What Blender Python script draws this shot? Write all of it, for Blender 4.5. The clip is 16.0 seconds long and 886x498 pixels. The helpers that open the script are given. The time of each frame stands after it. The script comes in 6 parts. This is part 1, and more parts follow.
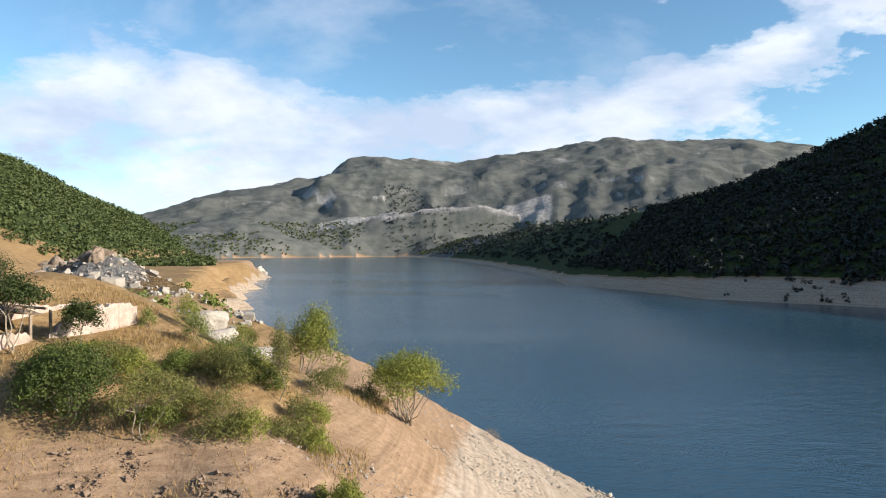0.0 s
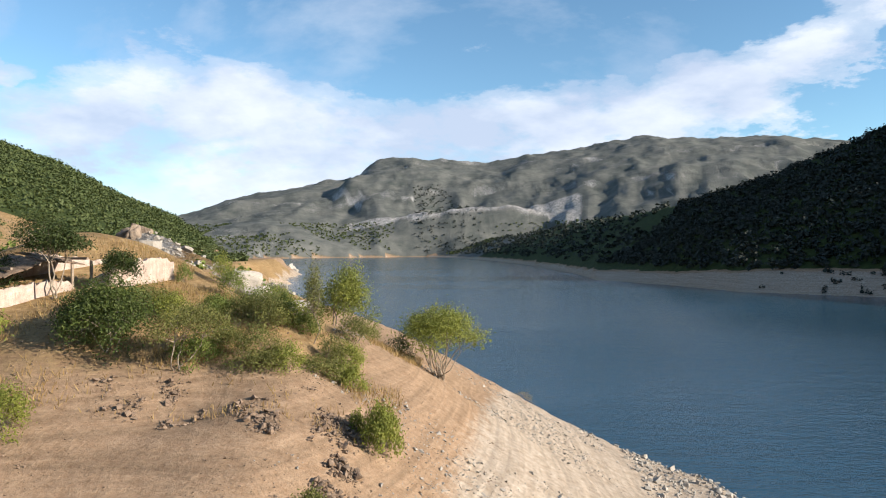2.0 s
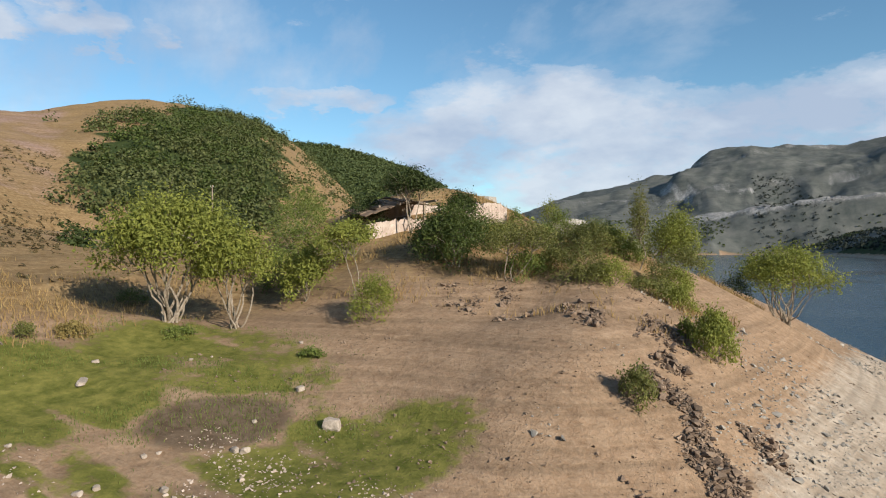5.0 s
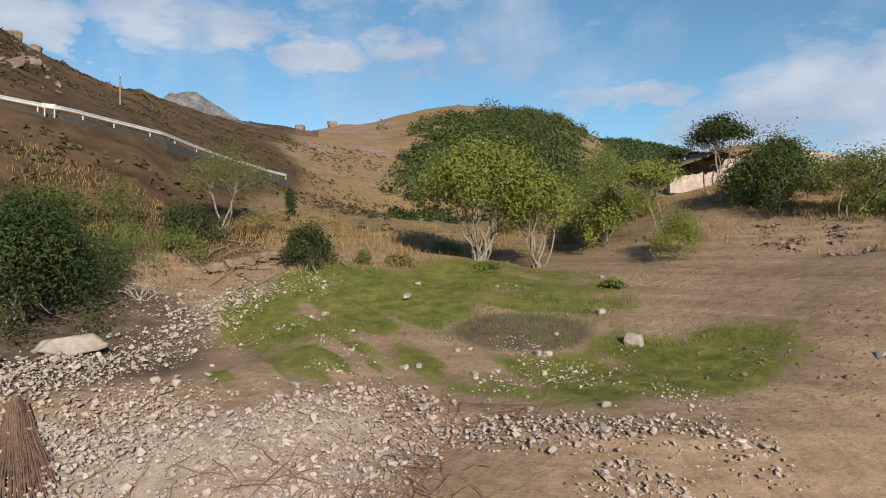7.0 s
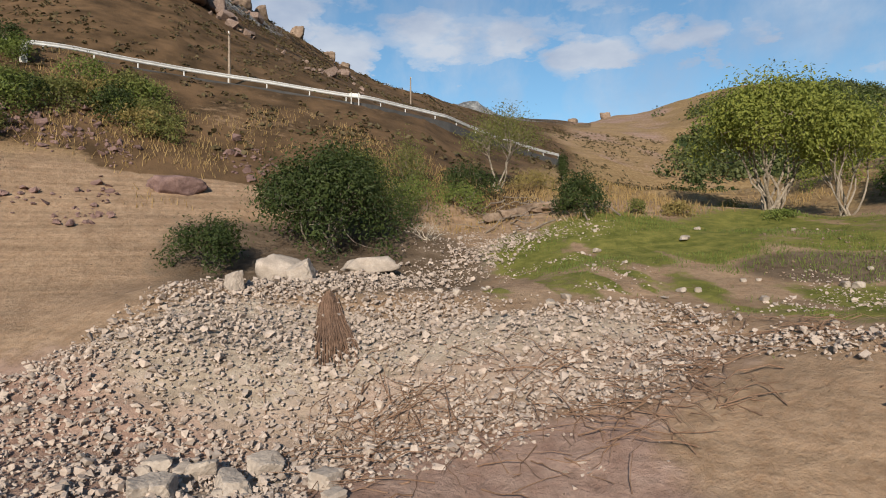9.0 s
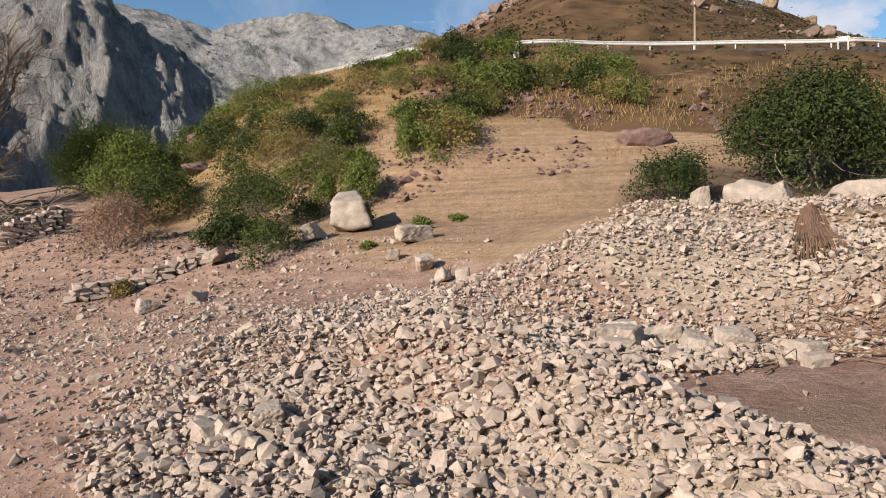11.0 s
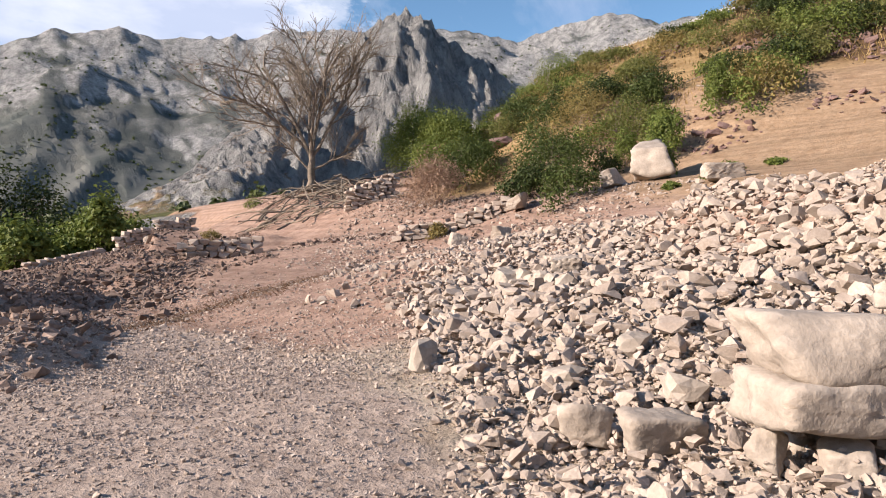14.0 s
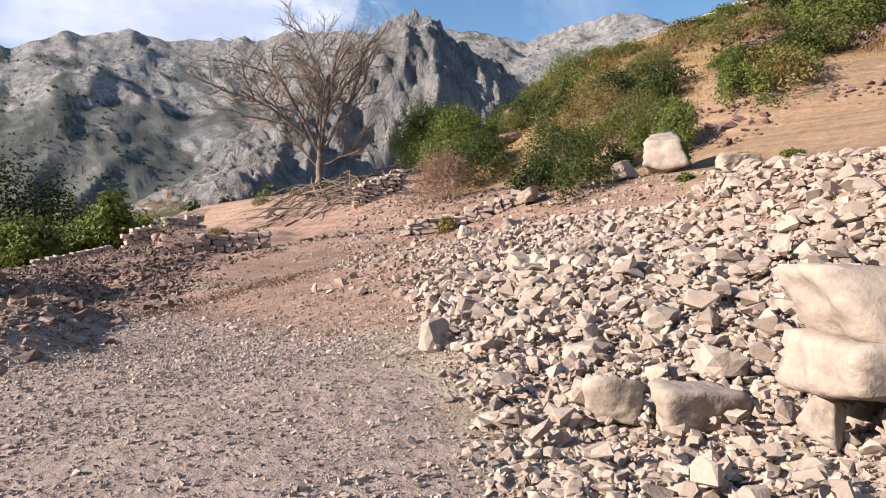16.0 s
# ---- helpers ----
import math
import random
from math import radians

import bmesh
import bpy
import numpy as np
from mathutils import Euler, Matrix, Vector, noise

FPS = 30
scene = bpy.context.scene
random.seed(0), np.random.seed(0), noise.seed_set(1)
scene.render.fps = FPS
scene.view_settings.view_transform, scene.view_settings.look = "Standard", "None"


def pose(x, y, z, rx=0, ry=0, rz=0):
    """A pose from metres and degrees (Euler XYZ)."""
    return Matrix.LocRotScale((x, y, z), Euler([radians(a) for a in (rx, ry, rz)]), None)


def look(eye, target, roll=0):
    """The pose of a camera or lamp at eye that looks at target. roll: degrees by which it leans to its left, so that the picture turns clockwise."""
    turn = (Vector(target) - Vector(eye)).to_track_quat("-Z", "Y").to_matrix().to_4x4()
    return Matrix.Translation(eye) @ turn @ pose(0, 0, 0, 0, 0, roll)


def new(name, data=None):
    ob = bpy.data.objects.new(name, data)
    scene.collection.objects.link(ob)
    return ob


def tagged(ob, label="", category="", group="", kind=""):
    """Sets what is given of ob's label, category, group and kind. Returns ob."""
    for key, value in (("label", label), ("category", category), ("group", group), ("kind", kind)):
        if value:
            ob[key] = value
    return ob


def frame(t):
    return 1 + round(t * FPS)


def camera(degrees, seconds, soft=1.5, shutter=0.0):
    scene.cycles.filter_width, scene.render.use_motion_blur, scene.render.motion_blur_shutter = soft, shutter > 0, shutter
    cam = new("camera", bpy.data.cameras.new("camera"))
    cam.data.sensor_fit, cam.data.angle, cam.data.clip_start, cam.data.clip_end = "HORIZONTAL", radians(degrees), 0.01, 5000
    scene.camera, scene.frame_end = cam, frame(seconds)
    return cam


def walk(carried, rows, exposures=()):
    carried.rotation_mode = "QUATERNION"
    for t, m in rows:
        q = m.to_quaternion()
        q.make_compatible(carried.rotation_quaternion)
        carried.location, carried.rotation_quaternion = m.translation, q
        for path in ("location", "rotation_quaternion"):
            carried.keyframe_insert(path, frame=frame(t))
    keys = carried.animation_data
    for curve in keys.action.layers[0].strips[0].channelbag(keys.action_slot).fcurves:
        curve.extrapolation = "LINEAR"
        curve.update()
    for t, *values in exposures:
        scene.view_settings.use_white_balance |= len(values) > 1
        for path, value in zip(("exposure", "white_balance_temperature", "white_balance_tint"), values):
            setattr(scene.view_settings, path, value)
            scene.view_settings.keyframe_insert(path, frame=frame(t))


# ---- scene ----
cam = camera(67.1, 16.0, soft=1.05)
METRES, EYE, TILT, LEAN, TURN = 18.0, 18.9, 0.0, 0.0, 0.0
ROWS = [
    (0.0, 0.0, 0.0, 0.0, 0.0, 0.0, -0.0),
    (0.5, -0.0036, 0.0034, -0.0477, 0.07, 0.01, 0.1),
    (1.0, -0.0099, 0.0021, -0.1103, 0.16, 0.02, 0.21),
    (1.5, -0.0113, 0.0009, -0.1498, 0.33, 0.07, 0.26),
    (2.0, -0.0123, 0.0021, -0.1863, 2.47, 0.11, 0.27),
    (2.5, -0.0131, 0.001, -0.2211, 5.93, 0.12, 0.27),
    (3.0, -0.0128, -0.0001, -0.256, 10.09, 0.11, 0.28),
    (5.5, -0.0072, -0.0103, -0.4719, 36.46, 0.36, 0.66),
    (6.0, -0.0099, -0.011, -0.5205, 43.5, 0.43, 0.67),
    (6.5, -0.0115, -0.0113, -0.5532, 49.33, 0.43, 0.65),
    (7.0, -0.0135, -0.0084, -0.5871, 55.16, 0.52, 0.55),
    (7.5, -0.012, -0.0073, -0.6198, 61.04, 0.61, 0.51),
    (8.0, -0.0115, -0.0068, -0.6537, 66.89, 0.7, 0.47),
    (10.5, -0.0251, -0.0022, -0.8215, 102.83, 1.0, 0.16),
    (11.0, -0.024, -0.0051, -0.8546, 116.71, 1.12, -0.11),
    (11.5, -0.024, -0.0048, -0.8861, 132.85, 1.15, -0.56),
    (12.0, -0.0241, -0.0043, -0.9155, 135.52, 1.15, -0.91),
    (12.5, -0.024, -0.0041, -0.9391, 135.48, 1.13, -1.11),
    (13.0, -0.0233, -0.0048, -0.9473, 136.71, 1.16, -1.18),
    (13.5, -0.0241, -0.0044, -0.9568, 140.87, 1.12, -1.34),
    (14.0, -0.0239, -0.0027, -0.9669, 141.9, 1.1, -1.42),
    (14.5, -0.0247, -0.0019, -0.9739, 142.61, 1.1, -1.44),
    (15.0, -0.0282, -0.0063, -0.9735, 142.61, 1.14, -1.38),
    (15.5, -0.0327, -0.0131, -0.9732, 142.61, 1.19, -1.34),
    (16.0, -0.035, -0.019, -0.9797, 142.63, 1.15, -1.4),
]
walk(cam, [(t, pose(0, 0, EYE, TILT, LEAN, TURN) @ pose(METRES * x, METRES * y, METRES * z, 90 + pitch, roll, yaw)) for t, x, y, z, yaw, pitch, roll in ROWS],
     exposures=((0.0, 1.07, 5950, 10), (3.0, 1.05, 5950, 10), (5.5, 0.53, 5800, 7), (8.0, 0.42, 5780, 8), (10.5, 0.58, 6060, 12), (12.0, 0.96, 6030, 15), (14.0, 1.12, 6000, 16), (16.0, 1.12, 6000, 16)))

# ---- world, sun ----
SUN_BEARING, SUN_HEIGHT = -109.0, 22.0      # bearing counts to the left of north (+y)
world = bpy.data.worlds.new("sky")
scene.world = world
world.use_nodes = True


def node(tree, kind, inputs=None, **props):
    n = tree.nodes.new(kind)
    for k, v in props.items():
        setattr(n, k, v)
    for k, v in (inputs or {}).items():
        if hasattr(v, "is_output"):
            tree.links.new(v, n.inputs[k])
        else:
            n.inputs[k].default_value = v
    return n


def maths(tree, op, a, b=0.0, clamp=False):
    n = node(tree, "ShaderNodeMath", {0: a, 1: b}, operation=op, use_clamp=clamp)
    return n.outputs[0]


def ramp(tree, fac, stops, smooth=False):
    n = node(tree, "ShaderNodeValToRGB", {"Fac": fac})
    e = n.color_ramp.elements
    while len(e) < len(stops):
        e.new(0.5)
    for el, (p, c) in zip(e, stops):
        el.position = p
        el.color = (c, c, c, 1) if isinstance(c, (int, float)) else (*c, 1)
    if smooth:
        n.color_ramp.interpolation = "EASE"
    return n.outputs["Color"]


def mix(tree, fac, a, b, blend="MIX"):
    n = node(tree, "ShaderNodeMix", data_type="RGBA", blend_type=blend)
    for i, v in ((0, fac), (6, a), (7, b)):
        if hasattr(v, "is_output"):
            tree.links.new(v, n.inputs[i])
        else:
            n.inputs[i].default_value = v if i == 0 else (*v, 1)
    return n.outputs[2]


def build_sky():
    nt = world.node_tree
    nt.nodes.clear()
    sky = node(nt, "ShaderNodeTexSky", sky_type="NISHITA", sun_disc=False, sun_elevation=radians(SUN_HEIGHT),
               sun_rotation=radians(-SUN_BEARING), altitude=1000, air_density=1.0, dust_density=0.2, ozone_density=1.1)
    way = node(nt, "ShaderNodeTexCoord").outputs["Generated"]
    sep = node(nt, "ShaderNodeSeparateXYZ", {0: way})
    up = maths(nt, "MAXIMUM", sep.outputs["Z"], 0.0)
    lay = node(nt, "ShaderNodeMapping", {"Vector": way, "Scale": (1.0, 1.0, 2.3), "Location": (3.1, 0.4, 0.25)}).outputs[0]
    puffs = node(nt, "ShaderNodeTexNoise", {"Vector": lay, "Scale": 5.2, "Detail": 10, "Roughness": 0.6, "Distortion": 0.1}).outputs["Fac"]
    # the clouds of the hour: bearing, height above the horizon, half width, half height in degrees, and how thick
    turn_way = maths(nt, "MULTIPLY", maths(nt, "ARCTAN2", maths(nt, "MULTIPLY", sep.outputs["X"], -1.0), sep.outputs["Y"]), 57.2958)
    rise = maths(nt, "MULTIPLY", maths(nt, "ARCSINE", sep.outputs["Z"]), 57.2958)
    curl = node(nt, "ShaderNodeTexNoise", {"Vector": lay, "Scale": 11.0, "Detail": 8, "Roughness": 0.62}).outputs["Fac"]
    bend = maths(nt, "MULTIPLY", maths(nt, "SUBTRACT", curl, 0.5), 11.0)
    turn_way, rise = maths(nt, "ADD", turn_way, maths(nt, "MULTIPLY", bend, 0.8)), maths(nt, "ADD", rise, maths(nt, "MULTIPLY", bend, 0.45))
    thick = None
    for cb, ce, cw, ch, amount in CLOUDS:
        u = maths(nt, "DIVIDE", maths(nt, "SUBTRACT", turn_way, cb), cw)
        v = maths(nt, "DIVIDE", maths(nt, "SUBTRACT", rise, ce), ch)
        d = maths(nt, "ADD", maths(nt, "MULTIPLY", u, u), maths(nt, "MULTIPLY", v, v))
        w = maths(nt, "MULTIPLY", maths(nt, "DIVIDE", 1.0, maths(nt, "ADD", 1.0, maths(nt, "MULTIPLY", maths(nt, "MULTIPLY", d, d), 0.45))), amount)
        thick = w if thick is None else maths(nt, "MAXIMUM", thick, w)
    elsewhere = ramp(nt, up, [(0.0, 0.30), (0.30, 0.22), (0.42, 0.42), (0.7, 0.34)])
    lean = maths(nt, "MAXIMUM", elsewhere, thick)
    amount = maths(nt, "ADD", maths(nt, "ADD", maths(nt, "MULTIPLY", puffs, 0.75), maths(nt, "MULTIPLY", curl, 0.25)), maths(nt, "MULTIPLY", maths(nt, "SUBTRACT", lean, 0.5), 0.40))
    cover = ramp(nt, amount, [(0.475, 0.0), (0.54, 0.5), (0.64, 0.92), (1.0, 1.0)], True)
    wisp = node(nt, "ShaderNodeTexNoise", {"Vector": node(nt, "ShaderNodeMapping", {"Vector": way, "Rotation": (0.2, 0.75, 0.5),
                "Scale": (1.0, 4.0, 2.5)}).outputs[0], "Scale": 1.6, "Detail": 8, "Roughness": 0.6}).outputs["Fac"]
    veil = maths(nt, "MULTIPLY", ramp(nt, wisp, [(0.48, 0.0), (0.74, 1.0)]), ramp(nt, up, [(0.0, 0.8), (0.45, 0.7), (0.7, 0.1)]))
    cover = maths(nt, "MAXIMUM", cover, veil)
    body = node(nt, "ShaderNodeTexNoise", {"Vector": node(nt, "ShaderNodeMapping", {"Vector": lay, "Location": (0.02, 0, -0.06)}).outputs[0], "Scale": 4.5, "Detail": 7, "Roughness": 0.55}).outputs["Fac"]
    tone = mix(nt, ramp(nt, body, [(0.40, 0.0), (0.60, 1.0)]), (4.4, 4.8, 5.6), (6.7, 6.7, 6.8))
    blue = mix(nt, 1.0, sky.outputs[0], (1.0, 1.17, 1.13), "MULTIPLY")
    whole = mix(nt, cover, blue, tone)
    bg = node(nt, "ShaderNodeBackground", {"Color": whole, "Strength": SKY})
    node(nt, "ShaderNodeOutputWorld", {"Surface": bg.outputs[0]})


SKY = 0.073
CLOUDS = [(23, 10, 13, 4.6, 0.9), (9, 8.5, 11, 3.6, 0.80), (-6, 10, 10, 3.8, 0.84), (-18, 11, 9, 3.4, 0.84), (-27, 14.5, 5, 2.6, 0.8), (-33, 18.5, 6, 3.4, 0.84), (34, 5, 16, 3.6, 0.72), (16, 4, 20, 4.0, 0.78),
          (38.5, 12.5, 6.5, 1.0, 0.85), (53, 17, 1.4, 1.0, 0.7), (58, 17, 3.2, 1.4, 0.9), (65, 16, 3.8, 1.4, 0.95), (76.5, 18, 5.6, 2.3, 0.95), (87, 17, 4.0, 1.5, 0.88), (92.5, 20, 4.4, 2.2, 0.92),
          (172, 19, 22, 6.0, 0.95), (176, 30, 24, 9.0, 0.9)]
build_sky()
sun = new("sun", bpy.data.lights.new("sun", "SUN"))
sun.data.energy, sun.data.angle, sun.data.color = 5.0, radians(0.6), (1.0, 0.84, 0.64)
s_a, s_h = radians(SUN_BEARING), radians(SUN_HEIGHT)
SUN_WAY = Vector((-math.sin(s_a) * math.cos(s_h), math.cos(s_a) * math.cos(s_h), math.sin(s_h)))
sun.matrix_world = look(SUN_WAY * 900, (0, 0, 0))
tagged(sun, "low warm afternoon sun", "sun", kind="structure")

# ---- the lie of the land ----
WATER = -2.2


def smooth(t):
    t = np.clip(t, 0.0, 1.0)
    return t * t * (3 - 2 * t)


def grain(x, y, seed=0):
    """Value noise, about -1 to 1, one cell a unit."""
    xi, yi = np.floor(x).astype(np.int64), np.floor(y).astype(np.int64)
    fx, fy = smooth(x - xi), smooth(y - yi)

    def corner(i, j):
        n = (i * 374761393 + j * 668265263 + seed * 982451653) & 0xFFFFFFFF
        n = ((n ^ (n >> 13)) * 1274126177) & 0xFFFFFFFF
        return ((n ^ (n >> 16)) & 0xFFFF) / 32767.5 - 1
    a, b = corner(xi, yi), corner(xi + 1, yi)
    c, d = corner(xi, yi + 1), corner(xi + 1, yi + 1)
    return (a * (1 - fx) + b * fx) * (1 - fy) + (c * (1 - fx) + d * fx) * fy


def rough(x, y, size, octaves=4, seed=0, gain=0.5):
    x, y = np.asarray(x, float), np.asarray(y, float)
    total, amp, norm = 0.0, 1.0, 0.0
    for o in range(octaves):
        total = total + amp * grain(x / size + 17.3 * o, y / size - 9.1 * o, seed + o)
        norm += amp
        amp *= gain
        size *= 0.49
    return total / norm


def ridged(x, y, size, octaves=4, seed=0):
    total, amp, norm = 0.0, 1.0, 0.0
    for o in range(octaves):
        total = total + amp * (1 - 2 * np.abs(grain(x / size + 5.7 * o, y / size + 3.3 * o, seed + o)))
        norm += amp
        amp *= 0.55
        size *= 0.47
    return total / norm


def along(bearing, knots, col):
    ks = sorted(knots)
    return np.interp(bearing, [k[0] for k in ks], [k[col] for k in ks])


def ridge(r, b, crest, foot, power=1.0, back=0.6, shelf=0.0):
    """A range of hills: crest and foot as (bearing, range, height)."""
    rc, zc = along(b, crest, 1), along(b, crest, 2)
    rf, zf = along(b, foot, 1), along(b, foot, 2)
    s = (r - rf) / np.maximum(rc - rf, 1.0)
    face = zf + (zc - zf) * np.clip(s, 0, 1) ** power
    over = r - rc
    face = np.where(s > 1, zc - (back * over if shelf == 0 else 0.02 * over + back * np.maximum(over - shelf, 0)), face)
    lo = np.minimum(zf, zc)
    return np.where(s < 0, lo + (r - rf) * 0.9 - 0.0, face)


ROAD_HILL = [(160, 46, 3), (150, 48, 6), (140, 49, 10), (130, 52, 17.4), (118, 49, 19.0), (108, 49, 19.2), (100, 51, 19.0), (93, 52, 18.7), (86, 53, 18.1),
             (80, 57, 17.8), (70, 72, 16.4), (60, 100, 14.5), (45, 100, 12), (30, 100, 5)]
ROAD_FOOT = [(160, 40, 2.5), (140, 38, 6), (130, 36, 9.5), (118, 32, 8.6), (100, 31, 8.2), (80, 33, 8.4), (60, 42, 10), (45, 60, 10), (30, 80, 4)]
UPPER = [(140, 92, 6), (125, 95, 22), (118, 100, 36), (113, 104, 42), (106, 110, 52), (100, 116, 54), (94, 125, 50), (89, 135, 47.5), (85.8, 145, 45.8), (81.3, 160, 44.4),
         (73, 190, 44.5), (67, 230, 51), (61, 260, 60), (57, 270, 68), (54, 275, 71), (50, 278, 70), (45, 280, 65), (41.7, 290, 56), (36, 320, 30), (28, 340, 2), (24, 350, -9)]
UPPER_FOOT = [(140, 85, 4), (125, 62, 17.5), (118, 57, 19.2), (108, 56.5, 19.4), (100, 58, 19.3), (93, 59, 19.0), (86, 60, 18.4), (80, 65, 18.1), (70, 82, 17), (60, 112, 15), (45, 115, 12), (30, 130, 5), (24, 140, -9)]
WOODED = [(60, 700, 125), (48, 700, 125), (43.6, 700, 125), (40, 700, 122), (36.4, 690, 112), (32.3, 680, 94), (28, 670, 66), (24.5, 650, 47), (21, 600, 18), (18, 580, -6)]
WOODED_FOOT = [(60, 300, 10), (36, 300, 5), (28, 330, 0), (24, 380, -3), (20, 470, -4), (18, 540, -8)]
FAR = [(45, 3100, 100), (25, 3000, 150), (18, 3000, 275), (9.8, 2900, 330), (8.9, 2890, 385), (8.0, 2880, 413), (3, 2850, 414), (-3.7, 2850, 412), (-8.5, 2850, 450),
       (-13, 2850, 474), (-14.7, 2850, 487), (-18.5, 2850, 462), (-24, 2850, 455), (-28.7, 2900, 420), (-40, 3000, 380), (-60, 3000, 300), (-120, 3000, 300), (-180, 3000, 300)]
FAR_FOOT = [(45, 1500, 0), (25, 1500, -3), (10, 1780, -3), (0, 1780, -3), (-20, 1500, -3), (-180, 1500, -3)]
LEDGE = [(16, 2000, 20), (12, 1950, 60), (8, 1950, 105), (2, 1900, 133), (-3, 1900, 146), (-7, 1900, 110), (-10, 1880, 60), (-14, 1880, 20)]
LEDGE_FOOT = [(16, 1790, -3), (-14, 1790, -3)]
SHADY = [(9, 2400, -2), (4, 2400, 20), (0, 2000, 40), (-2.2, 1650, 44), (-5.6, 1350, 52), (-10.4, 980, 58), (-14, 620, 50), (-17, 470, 46), (-23.6, 436, 56), (-28.7, 436, 73), (-33.5, 445, 89),
         # unseen stretch of the crest, raised to cast shade on the far bank
         (-42, 470, 120), (-52, 490, 158), (-90, 530, 168), (-112, 560, 160), (-130, 600, 90), (-150, 640, 50), (-175, 640, 20)]
SHADY_FOOT = [(9, 2200, -6), (4, 1785, -2.6), (-2.2, 1040, -2.6), (-6, 645, -2.6), (-10.4, 396, -2.6), (-21.5, 300, -2.6), (-33.5, 284, -2.6), (-60, 290, -2.6), (-90, 330, -2.6), (-120, 380, -2.6),
              (-175, 480, -2.6)]
CRAG = [(130, 380, 20), (134.5, 370, 50), (136, 365, 98), (138, 360, 108), (141, 360, 118), (144, 360, 136), (147, 360, 131), (149.5, 360, 120), (152, 350, 96), (156, 330, 72), (160, 310, 52), (165, 300, 28),
        (172, 300, 8)]
CRAG_FOOT = [(130, 285, 6), (140, 285, 8), (150, 275, 8), (156, 235, 5), (160, 200, 2), (172, 180, 0)]
RANGE_SOUTH = [(200, 1200, 260), (185, 1200, 292), (176, 1150, 290), (173, 1150, 322), (168, 1150, 338), (160, 1150, 356), (150, 1150, 388), (139, 1150, 413), (136, 1150, 398), (131, 1150, 418), (126, 1150, 412), (120, 1120, 408),
               (110, 1100, 330), (100, 1100, 170), (82, 1100, 170), (77.5, 1100, 262), (75.5, 1100, 262), (72.5, 1100, 230), (69, 1100, 170), (60, 1100, 90), (50, 1100, 30)]
SOUTH_FOOT = [(200, 560, 0), (120, 480, 0), (100, 400, 0), (50, 600, 0)]
SHORE = [(-400, 40), (-60, 30), (0, 21), (40, 20), (51, 18.3), (58, 12.5), (64, 7.5), (72, 0), (90, -16), (130, -38), (300, -92), (470, -128), (520, -137), (536, -150), (560, -190), (700, -262), (1200, -560), (1800, -900)]


def heap(x, y, x0, y0, x1, y1, width):
    """1 on the line from the one place to the other, 0 a width away from it."""
    dx, dy = x1 - x0, y1 - y0
    t = np.clip(((x - x0) * dx + (y - y0) * dy) / (dx * dx + dy * dy), 0, 1)
    return smooth(1 - np.hypot(x - x0 - t * dx, y - y0 - t * dy) / width)


# low swells and hollows of the slope: place, reach, height
SWELLS = [(-23.5, 46.2, 4.0, -0.9), (-3.5, -2.3, 2.2, -0.40), (-10.6, 11.4, 4.5, 1.37), (-30.1, 50.7, 7, 1.39), (-17.1, 0.6, 4.5, -1.01), (-11.1, 52.1, 7, -0.96), (-7.4, 36.7, 3, -0.9), (-12.5, 29.5, 3, -0.69),
          (-5.9, 23.0, 7, 0.51), (-11.0, -30.3, 3, -0.58), (-28.2, 21.9, 3, 0.57), (-25.0, 54.5, 7, 0.87), (-10.2, -9.0, 4.5, 0.53), (-2.5, 48.1, 3, -0.51),
          (-12.7, -2.2, 3, -0.36), (-29.0, 5.3, 3, 0.44), (-16.3, -37.6, 4.5, -0.41), (-19.6, -30.2, 3, 0.39), (-22.4, 5.2, 3, -0.59), (-23.7, 1.9, 3, 0.5),
          (-12.4, -18.1, 3, -0.37), (-12.7, 40.2, 3, 0.35), (-11.1, 52.1, 7, -0.96), (-19.2, 18.0, 4.5, 0.3)]


